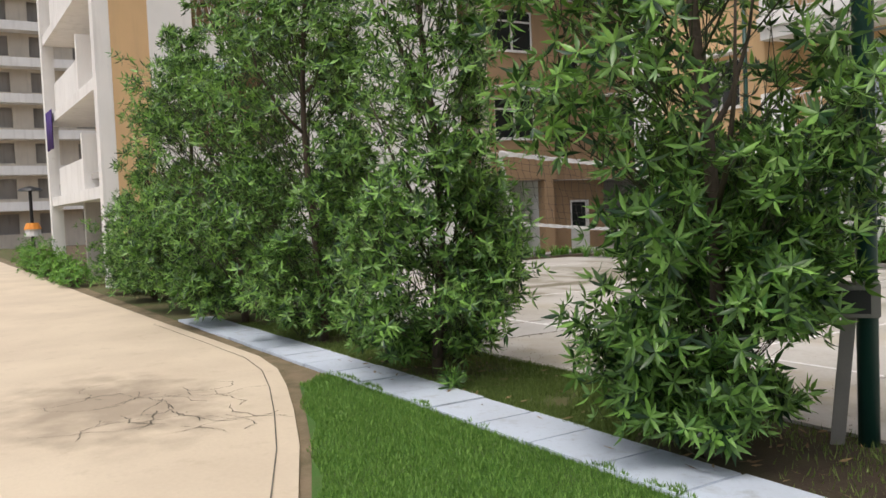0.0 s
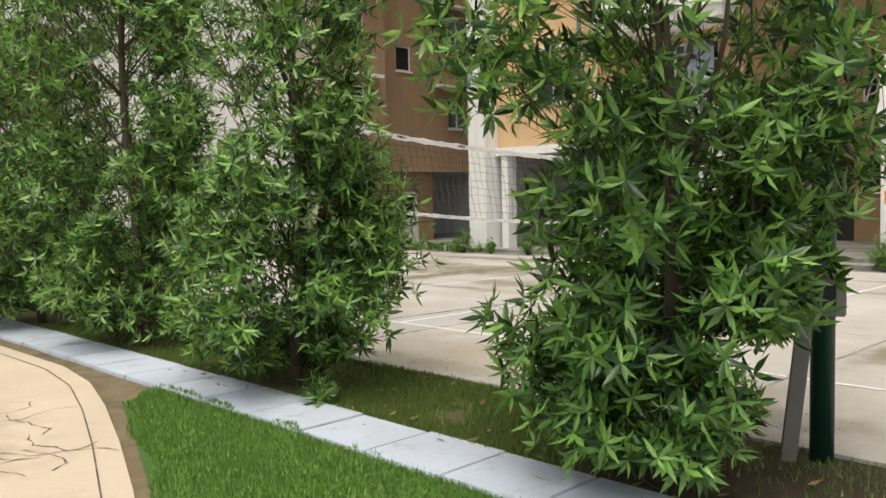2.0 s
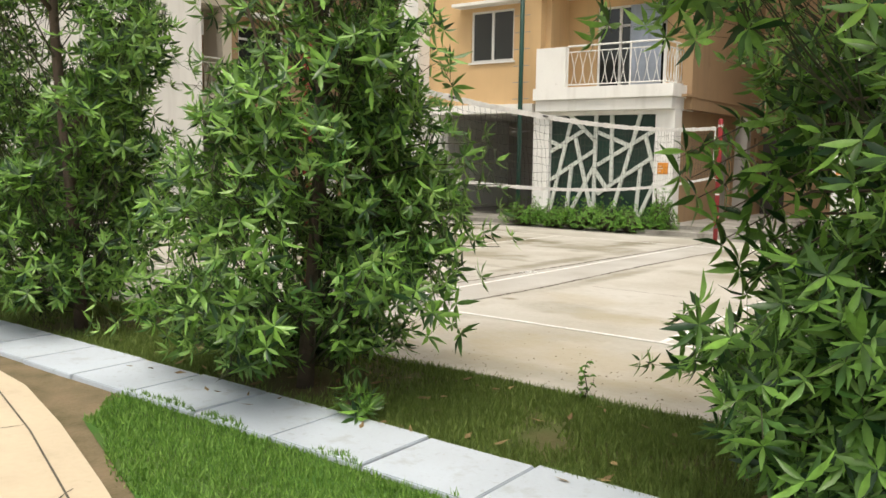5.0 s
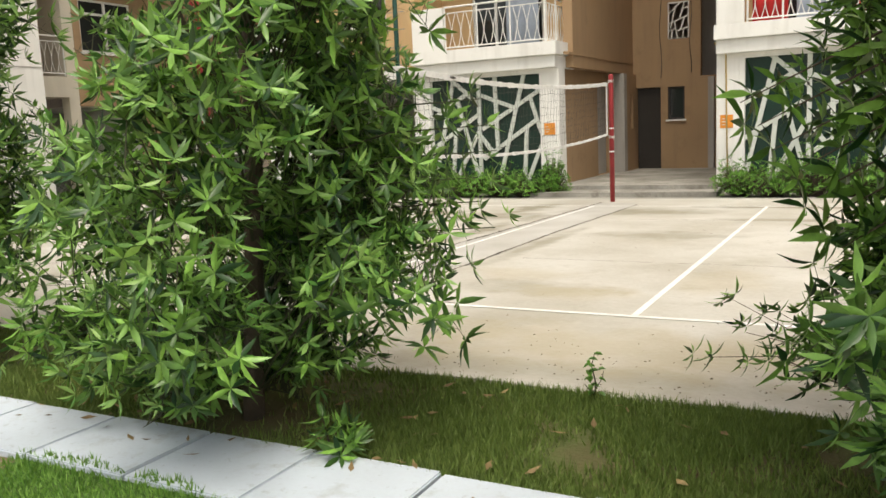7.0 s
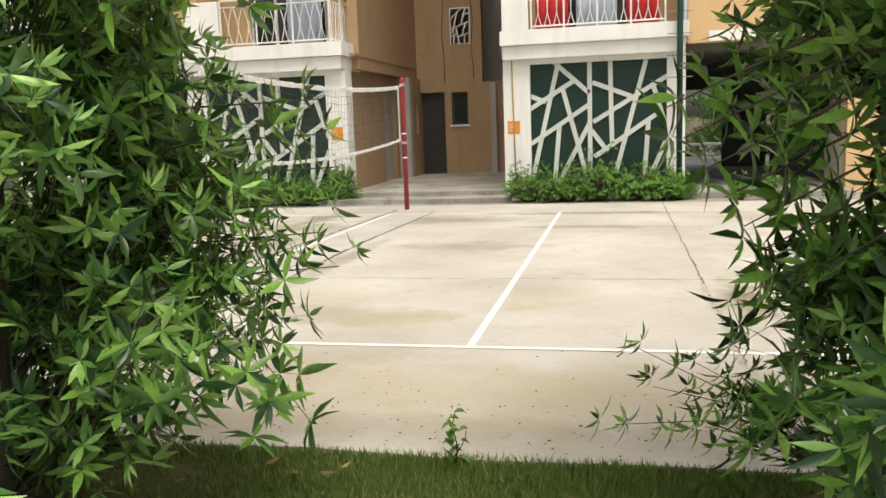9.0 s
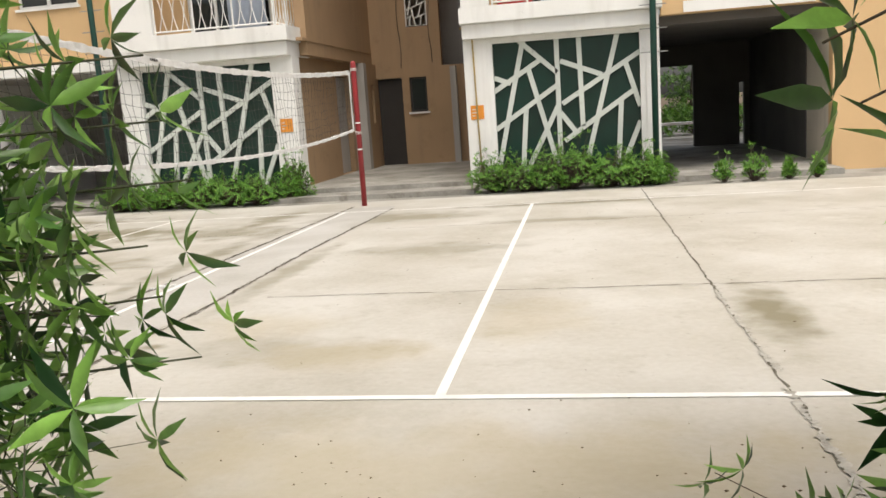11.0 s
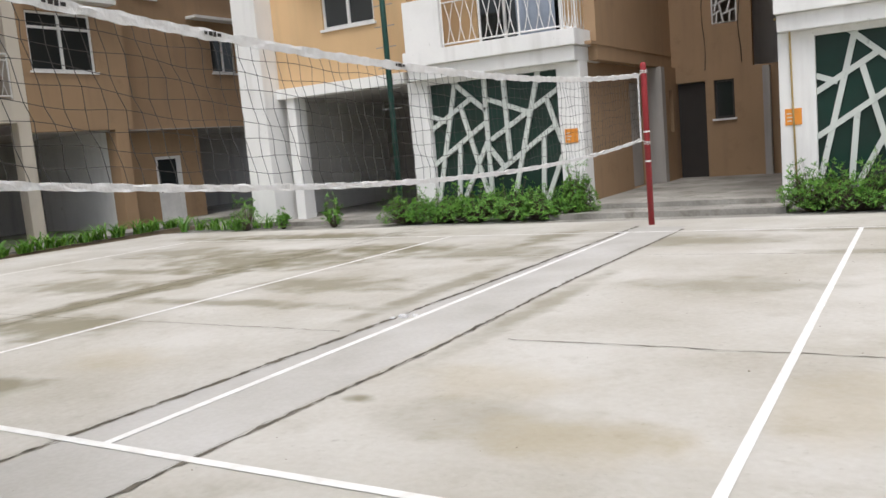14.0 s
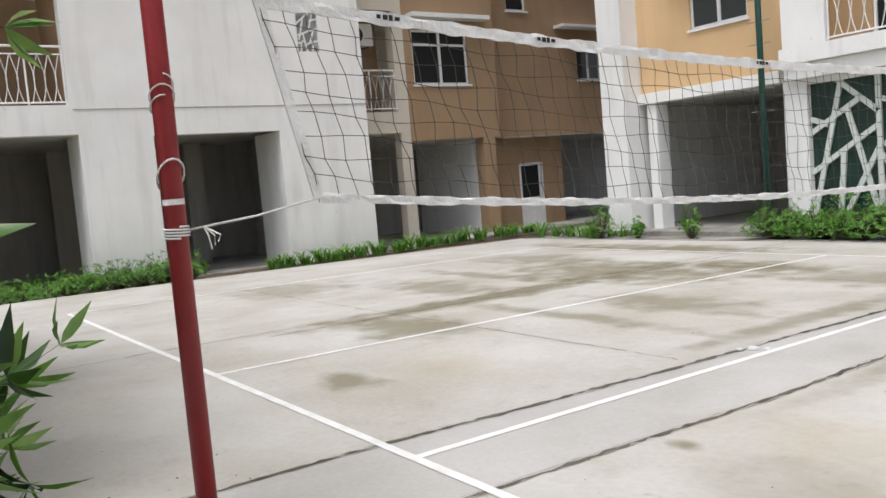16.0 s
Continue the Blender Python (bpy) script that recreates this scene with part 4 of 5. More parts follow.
for nm, fn, h in (("top_tape", net_top, 0.064), ("bottom_tape", net_low, 0.044)):
    bm = bmesh.new()
    ring = []
    for i in range(N + 1):
        y = (-0.61 if fn is net_top else -0.40) + (10.3 if fn is net_top else 10.08) * i / N
        z = fn(y)
        w = 0.005 + 0.007 * abs(math.sin(i * 0.83)) * abs(math.sin(i * 0.131))
        hh = h / 2 * (1 + 0.20 * math.sin(i * 0.39) * math.cos(i * 0.083) + 0.09 * math.sin(i * 1.03))
        fold = 0.5 * math.sin(i * 0.57) + 0.3 * math.sin(i * 0.21)
        ring.append([bm.verts.new((x, y, z + dz)) for x, dz in ((-w, hh), (w, hh * 0.9), (0.004 + w * (0.5 + fold), hh * fold * 0.6), (w, -hh), (-w, -hh * 0.95), (-w * 1.2, 0))])
    for a, b in zip(ring, ring[1:]):
        for k in range(6):
            bm.faces.new((a[k], a[(k + 1) % 6], b[(k + 1) % 6], b[k]))
    bm.faces.new(ring[0][::-1])
    bm.faces.new(ring[-1])
    part(nm, bm, TAPE, net, "crinkled white canvas tape")
for ya, yb in ((-0.40, -0.61), (9.68, 9.69)):
    bm = bmesh.new()
    bar(bm, (0.006, ya, net_low(ya)), (0.006, yb, net_top(yb)), 0.05, 0.012, (-1, 0, 0))
    part("side_tape", bm, TAPE, net)
verts, faces = [], []


def cord(p, q, r=0.0023):
    p, q = Vector(p), Vector(q)
    d = (q - p).normalized()
    s = d.cross(Vector((1, 0, 0))).normalized() * r
    t = d.cross(s).normalized() * r
    b = len(verts)
    for c in (p, q):
        for k in range(3):
            a = k * math.tau / 3
            verts.append(tuple(c + s * math.cos(a) + t * math.sin(a)))
    faces.extend([(b + k, b + (k + 1) % 3, b + 3 + (k + 1) % 3, b + 3 + k) for k in range(3)])


for y in (0.0, 1.05, 3.1):
    bm = bmesh.new()
    for k in range(4):
        a, b = y + 0.035 * k, y + 0.035 * k + 0.022 + 0.006 * (k % 2)
        bar(bm, (0.021, a, net_top(a) + 0.003), (0.021, b, net_top(b) + 0.003), 0.020 + 0.005 * (k % 3), 0.003, (1, 0, 0))
    part("mark", bm, BLACK, net, "worn dark printed marks")
NY, NZ = 90, 9
def knot(i, k):
    f = k / NZ
    y = -0.40 - 0.21 * f + (10.08 + 0.22 * f) * i / NY
    jit = 0 if k in (0, NZ) else 0.012
    return (jit * math.sin(i * 1.3 + k), y + jit * math.sin(k * 2.1 + i * 0.7), net_low(y) * (1 - f) + net_top(y) * f + jit * math.sin(i * 0.9 + k * 1.7))
for i in range(NY + 1):
    for k in range(NZ + 1):
        if i < NY and 0 < k < NZ:
            cord(knot(i, k), knot(i + 1, k))
        if k < NZ:
            cord(knot(i, k), knot(i, k + 1))
for i in range(NY + 1):
    for k in range(1, NZ):
        c, b = Vector(knot(i, k)), len(verts)
        verts.extend([tuple(c + Vector(d) * 0.0055) for d in ((1, 0, 0), (-1, 0, 0), (0, 1, 0), (0, -1, 0), (0, 0, 1), (0, 0, -1))])
        faces.extend([(b + x, b + y, b + z) for x in (0, 1) for y in (2, 3) for z in (4, 5)])
sheet("mesh", verts, faces, CORD, net)["label"] = "black knotted cord mesh"
for a, b in (((0, -0.40, net_low(-0.40)), (0.0, -1.05, 1.30)), ((0, -0.61, net_top(-0.61)), (0, -1.06, 2.36)), ((0, 9.68, net_low(9.68)), (0, 9.95, 1.16)), ((0, 9.69, net_top(9.69)), (0, 9.95, 2.22))):
    bm = bmesh.new()
    m = (Vector(a) + Vector(b)) / 2 - Vector((0, 0, 0.012))
    tube(bm, [a, m, b], 0.006, 6)
    part("rope", bm, ROPE, net, "knotted white rope", smooth=True)


def coil(pole, y, z, r, turns, drop, rr=0.005, tilt=0.0):
    bm = bmesh.new()
    n = int(turns * 16)
    tube(bm, [(r * math.cos(i * math.tau / 16), y + r * math.sin(i * math.tau / 16), z - drop * i / n + tilt * math.cos(i * math.tau / 16)) for i in range(n + 1)], rr, 5)
    part("rope_loop", bm, ROPE, pole, "white rope wound round the pole", smooth=True)


coil(poles[0], -1.09, 1.32, 0.052, 4, 0.05)
coil(poles[0], -1.09, 1.54, 0.058, 1.0, 0.0, 0.005, 0.07)
coil(poles[0], -1.09, 1.92, 0.053, 2, 0.09, 0.0035, 0.05)
coil(poles[1], 9.98, 1.17, 0.052, 3, 0.05)
coil(poles[1], 9.98, 2.24, 0.052, 3, 0.05)
for p, y, zs in ((poles[0], -1.09, (1.415,)), (poles[1], 9.98, (0.85, 1.30))):
    for z in zs:
        bm = bmesh.new()
        tube(bm, [(0, y, z), (0, y, z + 0.025)], 0.0475, 16)
        part("band", bm, TAPE, p, "white tape band")
bm = bmesh.new()
for k in range(3):
    tube(bm, [(0.03, -0.98, 1.31), (0.05 + 0.02 * k, -0.97 + 0.02 * k, 1.27), (0.05 + 0.015 * k, -0.96 + 0.01 * k, 1.21 + 0.015 * k)], 0.004, 5)
part("rope_end", bm, ROPE, poles[0], "frayed rope tail")
bm = bmesh.new()
verts_n = 26
ring = [bm.verts.new((0.17 * math.cos(i * math.tau / verts_n) * (1 + 0.2 * math.sin(i * 2.7)), -1.09 + 0.15 * math.sin(i * math.tau / verts_n) * (1 + 0.2 * math.cos(i * 1.9)), 0.004)) for i in range(verts_n)]
c = bm.verts.new((0, -1.09, 0.02))
for i in range(verts_n):
    bm.faces.new((ring[i], ring[(i + 1) % verts_n], c))
part("footing", bm, CRACK, poles[0], "dark rough footing")


# ---- trees ----
LEAF_SHAPE = np.array([(0, 0, 0), (-0.092, 0.24, 0.045), (0, 0.26, 0.012), (0.092, 0.24, 0.045), (-0.112, 0.52, 0.03), (0, 0.54, -0.012), (0.112, 0.52, 0.03), (0, 1.0, -0.13)])
LEAF_FACES = [(0, 2, 1), (0, 3, 2), (1, 2, 5, 4), (2, 3, 6, 5), (4, 5, 7), (5, 6, 7)]


def whorls(name, mat, centres, dirs, rnd, parent, n=7, length=0.16, tilt=0.35, kind=""):
    """Rosettes of narrow leaves at the given twig ends."""
    base, tri = LEAF_SHAPE, LEAF_FACES
    C, F, k = [], [], 0
    for c, d in zip(centres, dirs):
        q = Vector(d).to_track_quat("Z", "Y").to_matrix()
        spin = rnd.random() * math.tau
        for j in range(n):
            a = spin + j * math.tau / n + rnd.uniform(-0.4, 0.4)
            up = tilt + rnd.uniform(-0.55, 0.5)
            out = Vector((math.cos(a) * math.cos(up), math.sin(a) * math.cos(up), math.sin(up)))
            side = Vector((-math.sin(a), math.cos(a), rnd.uniform(-0.45, 0.45))).normalized()
            side = (side - out * side.dot(out)).normalized()
            nor = out.cross(side) * -1
            R = np.array(q @ Matrix((side, out, nor)).transposed())
            L = length * rnd.uniform(0.6, 1.15)
            C.append((base * L) @ R.T + np.array(c))
            F.extend([tuple(k + i for i in f) for f in tri])
            k += len(base)
    ob = sheet(name, np.concatenate(C).tolist(), F, mat, parent, smooth=True)
    if kind:
        ob["kind"] = kind
    return ob


def tree(x, y, h, rl, ru, seed, count, young=0.15, length=0.17, skew=0.0, sparse=0.0, back=0.0):
    """A young tree: leader, limbs, twigs, and rosettes of leaves. rl, ru: the crown's reach below and above; skew: how much further it reaches to -x."""
    rnd = random.Random(seed)
    e = tagged(new("tree"), "young tree with whorls of narrow glossy green leaves", "tree", "row of young trees")
    e.location = (x, y, 0)
    def reach(f):
        z = f * h
        r = rl + (ru - rl) * min(1, max(0, (z - 1.25) / 0.8))
        low = min(1.0, 0.45 + z / 0.9)
        topp = 1.0 if f < 0.72 else max(0.25, (1 - f) / 0.28)
        return r * low * topp
    def axis(f):
        return Vector((0.06 * math.sin(f * 7 + seed), 0.06 * math.cos(f * 6 + seed), -0.05 + f * h))
    bm = bmesh.new()
    tube(bm, [axis(i / 14) for i in range(15)], [0.05 * (1 - 0.85 * i / 14) + 0.008 for i in range(15)], 9)
    part("trunk", bm, BARK, e, smooth=True)
    tips, dirs, lv, lf = [], [], [], []
    def twig(pts, radii):
        b0 = len(lv)
        for (p, r) in zip(pts, radii):
            for k in range(3):
                a = k * math.tau / 3
                lv.append((p[0] + r * math.cos(a), p[1] + r * math.sin(a), p[2] + r * 0.3 * math.sin(a)))
        for i in range(len(pts) - 1):
            for k in range(3):
                lf.append((b0 + 3 * i + k, b0 + 3 * i + (k + 1) % 3, b0 + 3 * i + 3 + (k + 1) % 3, b0 + 3 * i + 3 + k))
    for k in range(4):
        f, a = (0.30 + 0.09 * k), seed + 2.2 * k
        r = 0.55 * ru
        limb = [axis(f), axis(f + 0.05) + Vector((math.cos(a), math.sin(a), 0)) * r * 0.35, axis(f + 0.13) + Vector((math.cos(a), math.sin(a), 0)) * r * 0.7, axis(f + 0.26) + Vector((math.cos(a), math.sin(a), 0)) * r]
        bm = bmesh.new()
        tube(bm, limb, [0.022, 0.018, 0.012, 0.005], 7)
        part("limb", bm, BARK, e, smooth=True)
    arms = [(rnd.random() * math.tau, rnd.random() ** 1.12) for _ in range(76)]
    def arm_point(a, f, s):
        r = reach(f) * 0.72 * (1 - skew * math.cos(a)) * (1 - max(back, 0.0) * max(0.0, math.sin(a)))
        q = axis(max(0.03, f - 0.10 - 0.06 * r)).lerp(axis(f) + Vector((math.cos(a) * r, math.sin(a) * r, 0)), s)
        q.z = max(q.z + 0.06 * math.sin(math.pi * s), 0.03)
        return q
    for a, f in arms:
        twig([arm_point(a, f, s) for s in (0, 0.35, 0.7, 1.0)], [0.011, 0.008, 0.006, 0.003])
    while len(tips) < count:
        a0, f0 = rnd.choice(arms)
        f = min(0.99, max(0.03, f0 + rnd.gauss(0, 0.032)))
        if f * h > 1.7 and rnd.random() < sparse * min(1.0, (f * h - 1.2) / 1.2):
            continue
        a = a0 + rnd.gauss(0, 0.28)
        R = reach(f) * (0.2 + 0.8 * rnd.random() ** 0.6) * (0.86 + 0.2 * math.sin(5.1 * a0 + 13 * f0))
        R *= (1 - skew * math.cos(a)) * (1 - (back if back > 0 or f * h > 1.6 else 0.0) * max(0.0, math.sin(a)))
        p0 = arm_point(a0, f0, rnd.uniform(0.2, 1.0))
        p2 = axis(f) + Vector((math.cos(a) * R, math.sin(a) * R, rnd.uniform(-0.12, 0.12)))
        p2.z = max(p2.z, 0.20 + 0.15 * rnd.random())
        p1 = p0.lerp(p2, 0.55) + Vector((0, 0, 0.10 * R))
        twig([p0, p1, p2], [0.004, 0.003, 0.0015])
        d = (p2 - p1).normalized() + Vector((0, 0, 0.5))
        tips.append(p2), dirs.append(d)
        for s in (0.3, 0.55, 0.8):
            if R > 0.2 and rnd.random() < 0.8:
                c = p1.lerp(p2, s)
                side = Vector((rnd.uniform(-1, 1), rnd.uniform(-1, 1), rnd.uniform(-0.3, 0.9))).normalized()
                c2 = c + side * rnd.uniform(0.08, 0.20)
                if c2.z > 0.08:
                    twig([c, c2], [0.0025, 0.0015])
                    tips.append(c2), dirs.append(side + d * 0.6)
    sheet("twig", lv, lf, TWIG, e)["label"] = "thin green branching twigs"
    order = list(range(len(tips)))
    rnd.shuffle(order)
    cut = int(len(tips) * (1 - young))
    pick = lambda idx: ([tips[i] for i in idx], [dirs[i] for i in idx])
    whorls("crown", LEAF, *pick(order[:cut]), rnd, e, 8, length, 0.2, "stuff")
    whorls("young_crown", LEAF_LIGHT, *pick(order[cut:]), rnd, e, 6, length * 0.8, 0.6, "stuff")["label"] = "lighter young shoots"
    return e


TREES = [
    (1.78, -2.74, 4.9, 1.36, 1.22, 11, 4200, 0.34, 0.118, 0.03, 0.54, 0.50),
    (5.27, -2.90, 5.2, 0.92, 1.42, 12, 4300, 0.24, 0.132, 0.16, 0.68, -0.18),
    (-1.15, -2.75, 5.6, 1.15, 1.60, 13, 4200, 0.25, 0.125, 0.12, 0.16, 0.38),
    (-3.7, -2.9, 5.8, 1.35, 1.85, 14, 3500, 0.22, 0.130, 0.0, 0.0, 0.0),
    (-6.3, -2.9, 5.0, 1.30, 1.45, 15, 2500, 0.25, 0.130, 0.0, 0.0, 0.0),
    (-8.8, -3.0, 2.7, 1.25, 1.2, 16, 1500, 0.3, 0.130, 0.0, 0.0, 0.0),
    (-11.0, -3.0, 2.2, 1.1, 1.0, 17, 1000, 0.35, 0.130, 0.0, 0.0, 0.0),
]
for row in TREES:
    tree(*row)


def rosette_plant(name, x, y, z, h, r, n, seed, leaf, mat, label, category, group="", ln=7, squash=0.6):
    """A low bushy plant: stems with leaf rosettes through a rounded volume."""
    rnd = random.Random(seed)
    e = tagged(new(name), label, category, group)
    e.location = (x, y, z)
    tips, dirs, lv, lf = [], [], [], []
    for _ in range(n):
        a, q, f = rnd.random() * math.tau, rnd.random() ** 0.5, rnd.random() ** 0.7
        rr = r * (0.35 + 0.65 * q) * math.sqrt(max(0.05, 1 - (f - 0.35) ** 2 * 1.6)) * (0.8 + 0.25 * math.sin(3 * a + seed))
        shoot = 1.35 if rnd.random() < 0.10 else 0.80 + 0.28 * math.sin(4.3 * a + 1.7 * seed) * math.sin(7 * rr + seed)
        p = Vector((math.cos(a) * rr, math.sin(a) * rr * squash, h * f * shoot + 0.02))
        tips.append(p), dirs.append(Vector((math.cos(a) * q, math.sin(a) * q, 0.9)))
        b = len(lv)
        q0 = p * 0.35
        for c, w in ((Vector((q0.x * 0.4, q0.y * 0.4, -0.03)), 0.004), (p, 0.002)):
            lv.extend([(c.x + w, c.y, c.z), (c.x - w, c.y + w, c.z), (c.x - w, c.y - w, c.z)])
        lf.extend([(b + k, b + (k + 1) % 3, b + 3 + (k + 1) % 3, b + 3 + k) for k in range(3)])
    sheet("stem", lv, lf, BARK, e)
    whorls("foliage", mat, tips, dirs, rnd, e, ln, leaf, 0.3, "stuff")
    return e


# low side branch reaching over the bed from the second tree
rnd = random.Random(77)
e = tagged(new("low_branch"), "low dark leafy side branch over the bed", "branch")
tips, dirs = [], []
for k in range(13):
    b = Vector((4.85 - 0.03 * k, -2.62, 0.22 + 0.02 * k))
    t = Vector((4.0 + rnd.uniform(0, 0.6), -2.45 + rnd.uniform(-0.15, 0.15), rnd.uniform(0.36, 0.70)))
    m = b.lerp(t, 0.5) + Vector((0, 0, 0.07))
    bm = bmesh.new()
    tube(bm, [b, m, t], [0.0035, 0.002, 0.001], 4)
    part("limb", bm, BARK, e)
    for s in (-0.6, -0.4, -0.2, 0.1, 0.3, 0.5, 0.7, 0.85, 1.0):
        tips.append(m.lerp(t, s) + Vector((rnd.uniform(-0.06, 0.06), rnd.uniform(-0.06, 0.06), rnd.uniform(-0.05, 0.05)))), dirs.append(t - m + Vector((0, 0, 0.2)))
whorls("foliage", LEAF, tips, dirs, rnd, e, 6, 0.088, 0.2, "stuff")
# overhanging spray of the second tree at head height
e = tagged(new("overhanging_branch"), "overhanging branch with long drooping leaves", "branch")
tips, dirs = [], []
for k in range(7):
    b = Vector((5.15, -2.85, 1.75 - 0.09 * k))
    t = Vector((4.16 + 0.06 * k, -2.62 + rnd.uniform(-0.12, 0.15), 1.50 - 0.09 * k))
    m = b.lerp(t, 0.5) + Vector((0, 0, 0.10))
    bm = bmesh.new()
    tube(bm, [b, m, t], [0.008, 0.005, 0.002], 4)
    part("limb", bm, BARK, e)
    for s in (-0.8, -0.5, -0.2, 0.1, 0.4, 0.7, 1.0):
        tips.append(m.lerp(t, s) + Vector((rnd.uniform(-0.05, 0.05), rnd.uniform(-0.05, 0.05), rnd.uniform(-0.05, 0.05)))), dirs.append(t - m + Vector((0, 0, 0.1)))
whorls("foliage", LEAF, tips, dirs, rnd, e, 6, 0.165, 0.25, "stuff")

# side spray of the first tree at the walker's left
e = tagged(new("side_branch"), "leafy side branch reaching towards the gap", "branch")
tips, dirs = [], []
for k in range(6):
    z = 0.98 + 0.12 * k
    b = Vector((2.1, -2.72, z - 0.15))
    t = Vector((2.88 + 0.18 * rnd.random(), -2.52 + 0.14 * rnd.random(), z))
    m = b.lerp(t, 0.5) + Vector((0, 0, 0.06))
    bm = bmesh.new()
    tube(bm, [b, m, t], [0.006, 0.004, 0.002], 4)
    part("limb", bm, TWIG, e)
    for s in (0.2, 0.5, 0.75, 1.0):
        tips.append(m.lerp(t, s) + Vector((rnd.uniform(-0.07, 0.07), rnd.uniform(-0.07, 0.07), rnd.uniform(-0.06, 0.06)))), dirs.append(t - m + Vector((0, 0, 0.15)))
whorls("foliage", LEAF, tips, dirs, rnd, e, 6, 0.115, 0.15, "stuff")

# sprays of the same tree further out over the court's edge
e = tagged(new("drooping_branch"), "thin branch with drooping narrow leaves", "branch")
tips, dirs = [], []
for k in range(11):
    z = 0.94 + 0.036 * k
    b = Vector((2.1, -2.60, z - 0.05))
    t = Vector((2.70 + 0.15 * rnd.random(), -2.54 + 0.10 * rnd.random(), z + rnd.uniform(-0.04, 0.04)))
    m = b.lerp(t, 0.5) + Vector((0, 0, 0.06))
    bm = bmesh.new()
    tube(bm, [b, m, t], [0.005, 0.003, 0.0015], 4)
    part("limb", bm, TWIG, e)
    for s in (0.35, 0.7, 0.9, 1.0):
        tips.append(m.lerp(t, s) + Vector((rnd.uniform(-0.04, 0.04), rnd.uniform(-0.04, 0.04), rnd.uniform(-0.04, 0.04)))), dirs.append(t - m + Vector((0, 0, 0.1)))
whorls("foliage", LEAF, tips, dirs, rnd, e, 5, 0.10, 0.05, "stuff")

rosette_plant("seedling", 2.47, -3.05, 0, 0.16, 0.16, 15, 31, 0.13, LEAF, "low green seedling beside the stone slabs", "plant")
e = tagged(new("weed"), "small broad-leaved weed at the concrete edge", "weed")
e.location = (3.31, -1.86, -0.03)
bm = bmesh.new()
tube(bm, [(0, 0, 0), (0.012, 0.005, 0.10), (-0.008, 0, 0.20), (0.01, 0, 0.27)], [0.005, 0.004, 0.003, 0.0015], 5)
tube(bm, [(0.005, 0, 0.06), (0.045, 0.02, 0.13), (0.05, 0.02, 0.17)], [0.003, 0.002, 0.0015], 5)
tube(bm, [(0.0, 0, 0.04), (-0.05, -0.01, 0.10)], [0.003, 0.0015], 5)
part("stem", bm, TWIG, e)
rnd = random.Random(32)
for k in range(19):
    z = (0.05, 0.09, 0.13, 0.17, 0.20, 0.23, 0.26)[k % 7]
    a, L, tip = 2.4 * k + rnd.uniform(-0.4, 0.4), rnd.uniform(0.045, 0.075) * (1.0 if z < 0.2 else 0.75), rnd.uniform(-0.02, 0.02)
    c, n = Vector((math.cos(a), math.sin(a), 0)), Vector((-math.sin(a), math.cos(a), 0))
    o = Vector((rnd.uniform(-0.03, 0.03), rnd.uniform(-0.02, 0.02), z))
    bm = bmesh.new()
    rim = [bm.verts.new(o + c * L * u + n * L * w + Vector((0, 0, h + tip * u))) for u, w, h in ((0, 0, 0), (0.3, 0.27, 0.012), (0.68, 0.25, 0.010), (1.0, 0, -0.006), (0.68, -0.25, 0.010), (0.3, -0.27, 0.012))]
    mid = bm.verts.new(o + c * L * 0.5 + Vector((0, 0, tip * 0.5)))
    for i in range(6):
        bm.faces.new((rim[i], rim[(i + 1) % 6], mid))
    part("leaf", bm, BUSH if k % 3 else LEAF_LIGHT, e)
for k, (x, y, h, r) in enumerate(((-5.35, 11.45, 0.55, 0.55), (-4.6, 11.5, 0.5, 0.6), (-3.85, 11.45, 0.58, 0.6), (-3.1, 11.5, 0.62, 0.6), (-2.45, 11.45, 0.5, 0.5), (-1.9, 11.75, 0.8, 0.3),
                                  (2.15, 11.5, 0.6, 0.5), (2.8, 11.4, 0.55, 0.6), (3.5, 11.4, 0.8, 0.6), (4.2, 11.45, 0.55, 0.55), (4.75, 11.4, 0.6, 0.45), (5.05, 11.4, 0.45, 0.28))):
    rosette_plant("bush", x, y, -0.14, h * 0.95, r * 1.42, 560, 40 + k, 0.072, BUSH, "bushy bright green ground shrub below the screen", "bush", "bushes below the screens", 6)
for k, (x, y, h, r) in enumerate(((-9.6, 11.2, 0.75, 0.45), (-7.2, 11.3, 0.6, 0.25), (-8.6, 11.3, 0.35, 0.2), (6.2, 11.2, 0.4, 0.18), (6.7, 11.2, 0.5, 0.25), (7.3, 11.25, 0.3, 0.14), (7.75, 11.25, 0.3, 0.12))):
    rosette_plant("shrub", x, y, -0.14, h * 0.9, r * 1.1, 110, 60 + k, 0.085, BUSH, "small green shrub on the cement apron", "bush", "", 6)


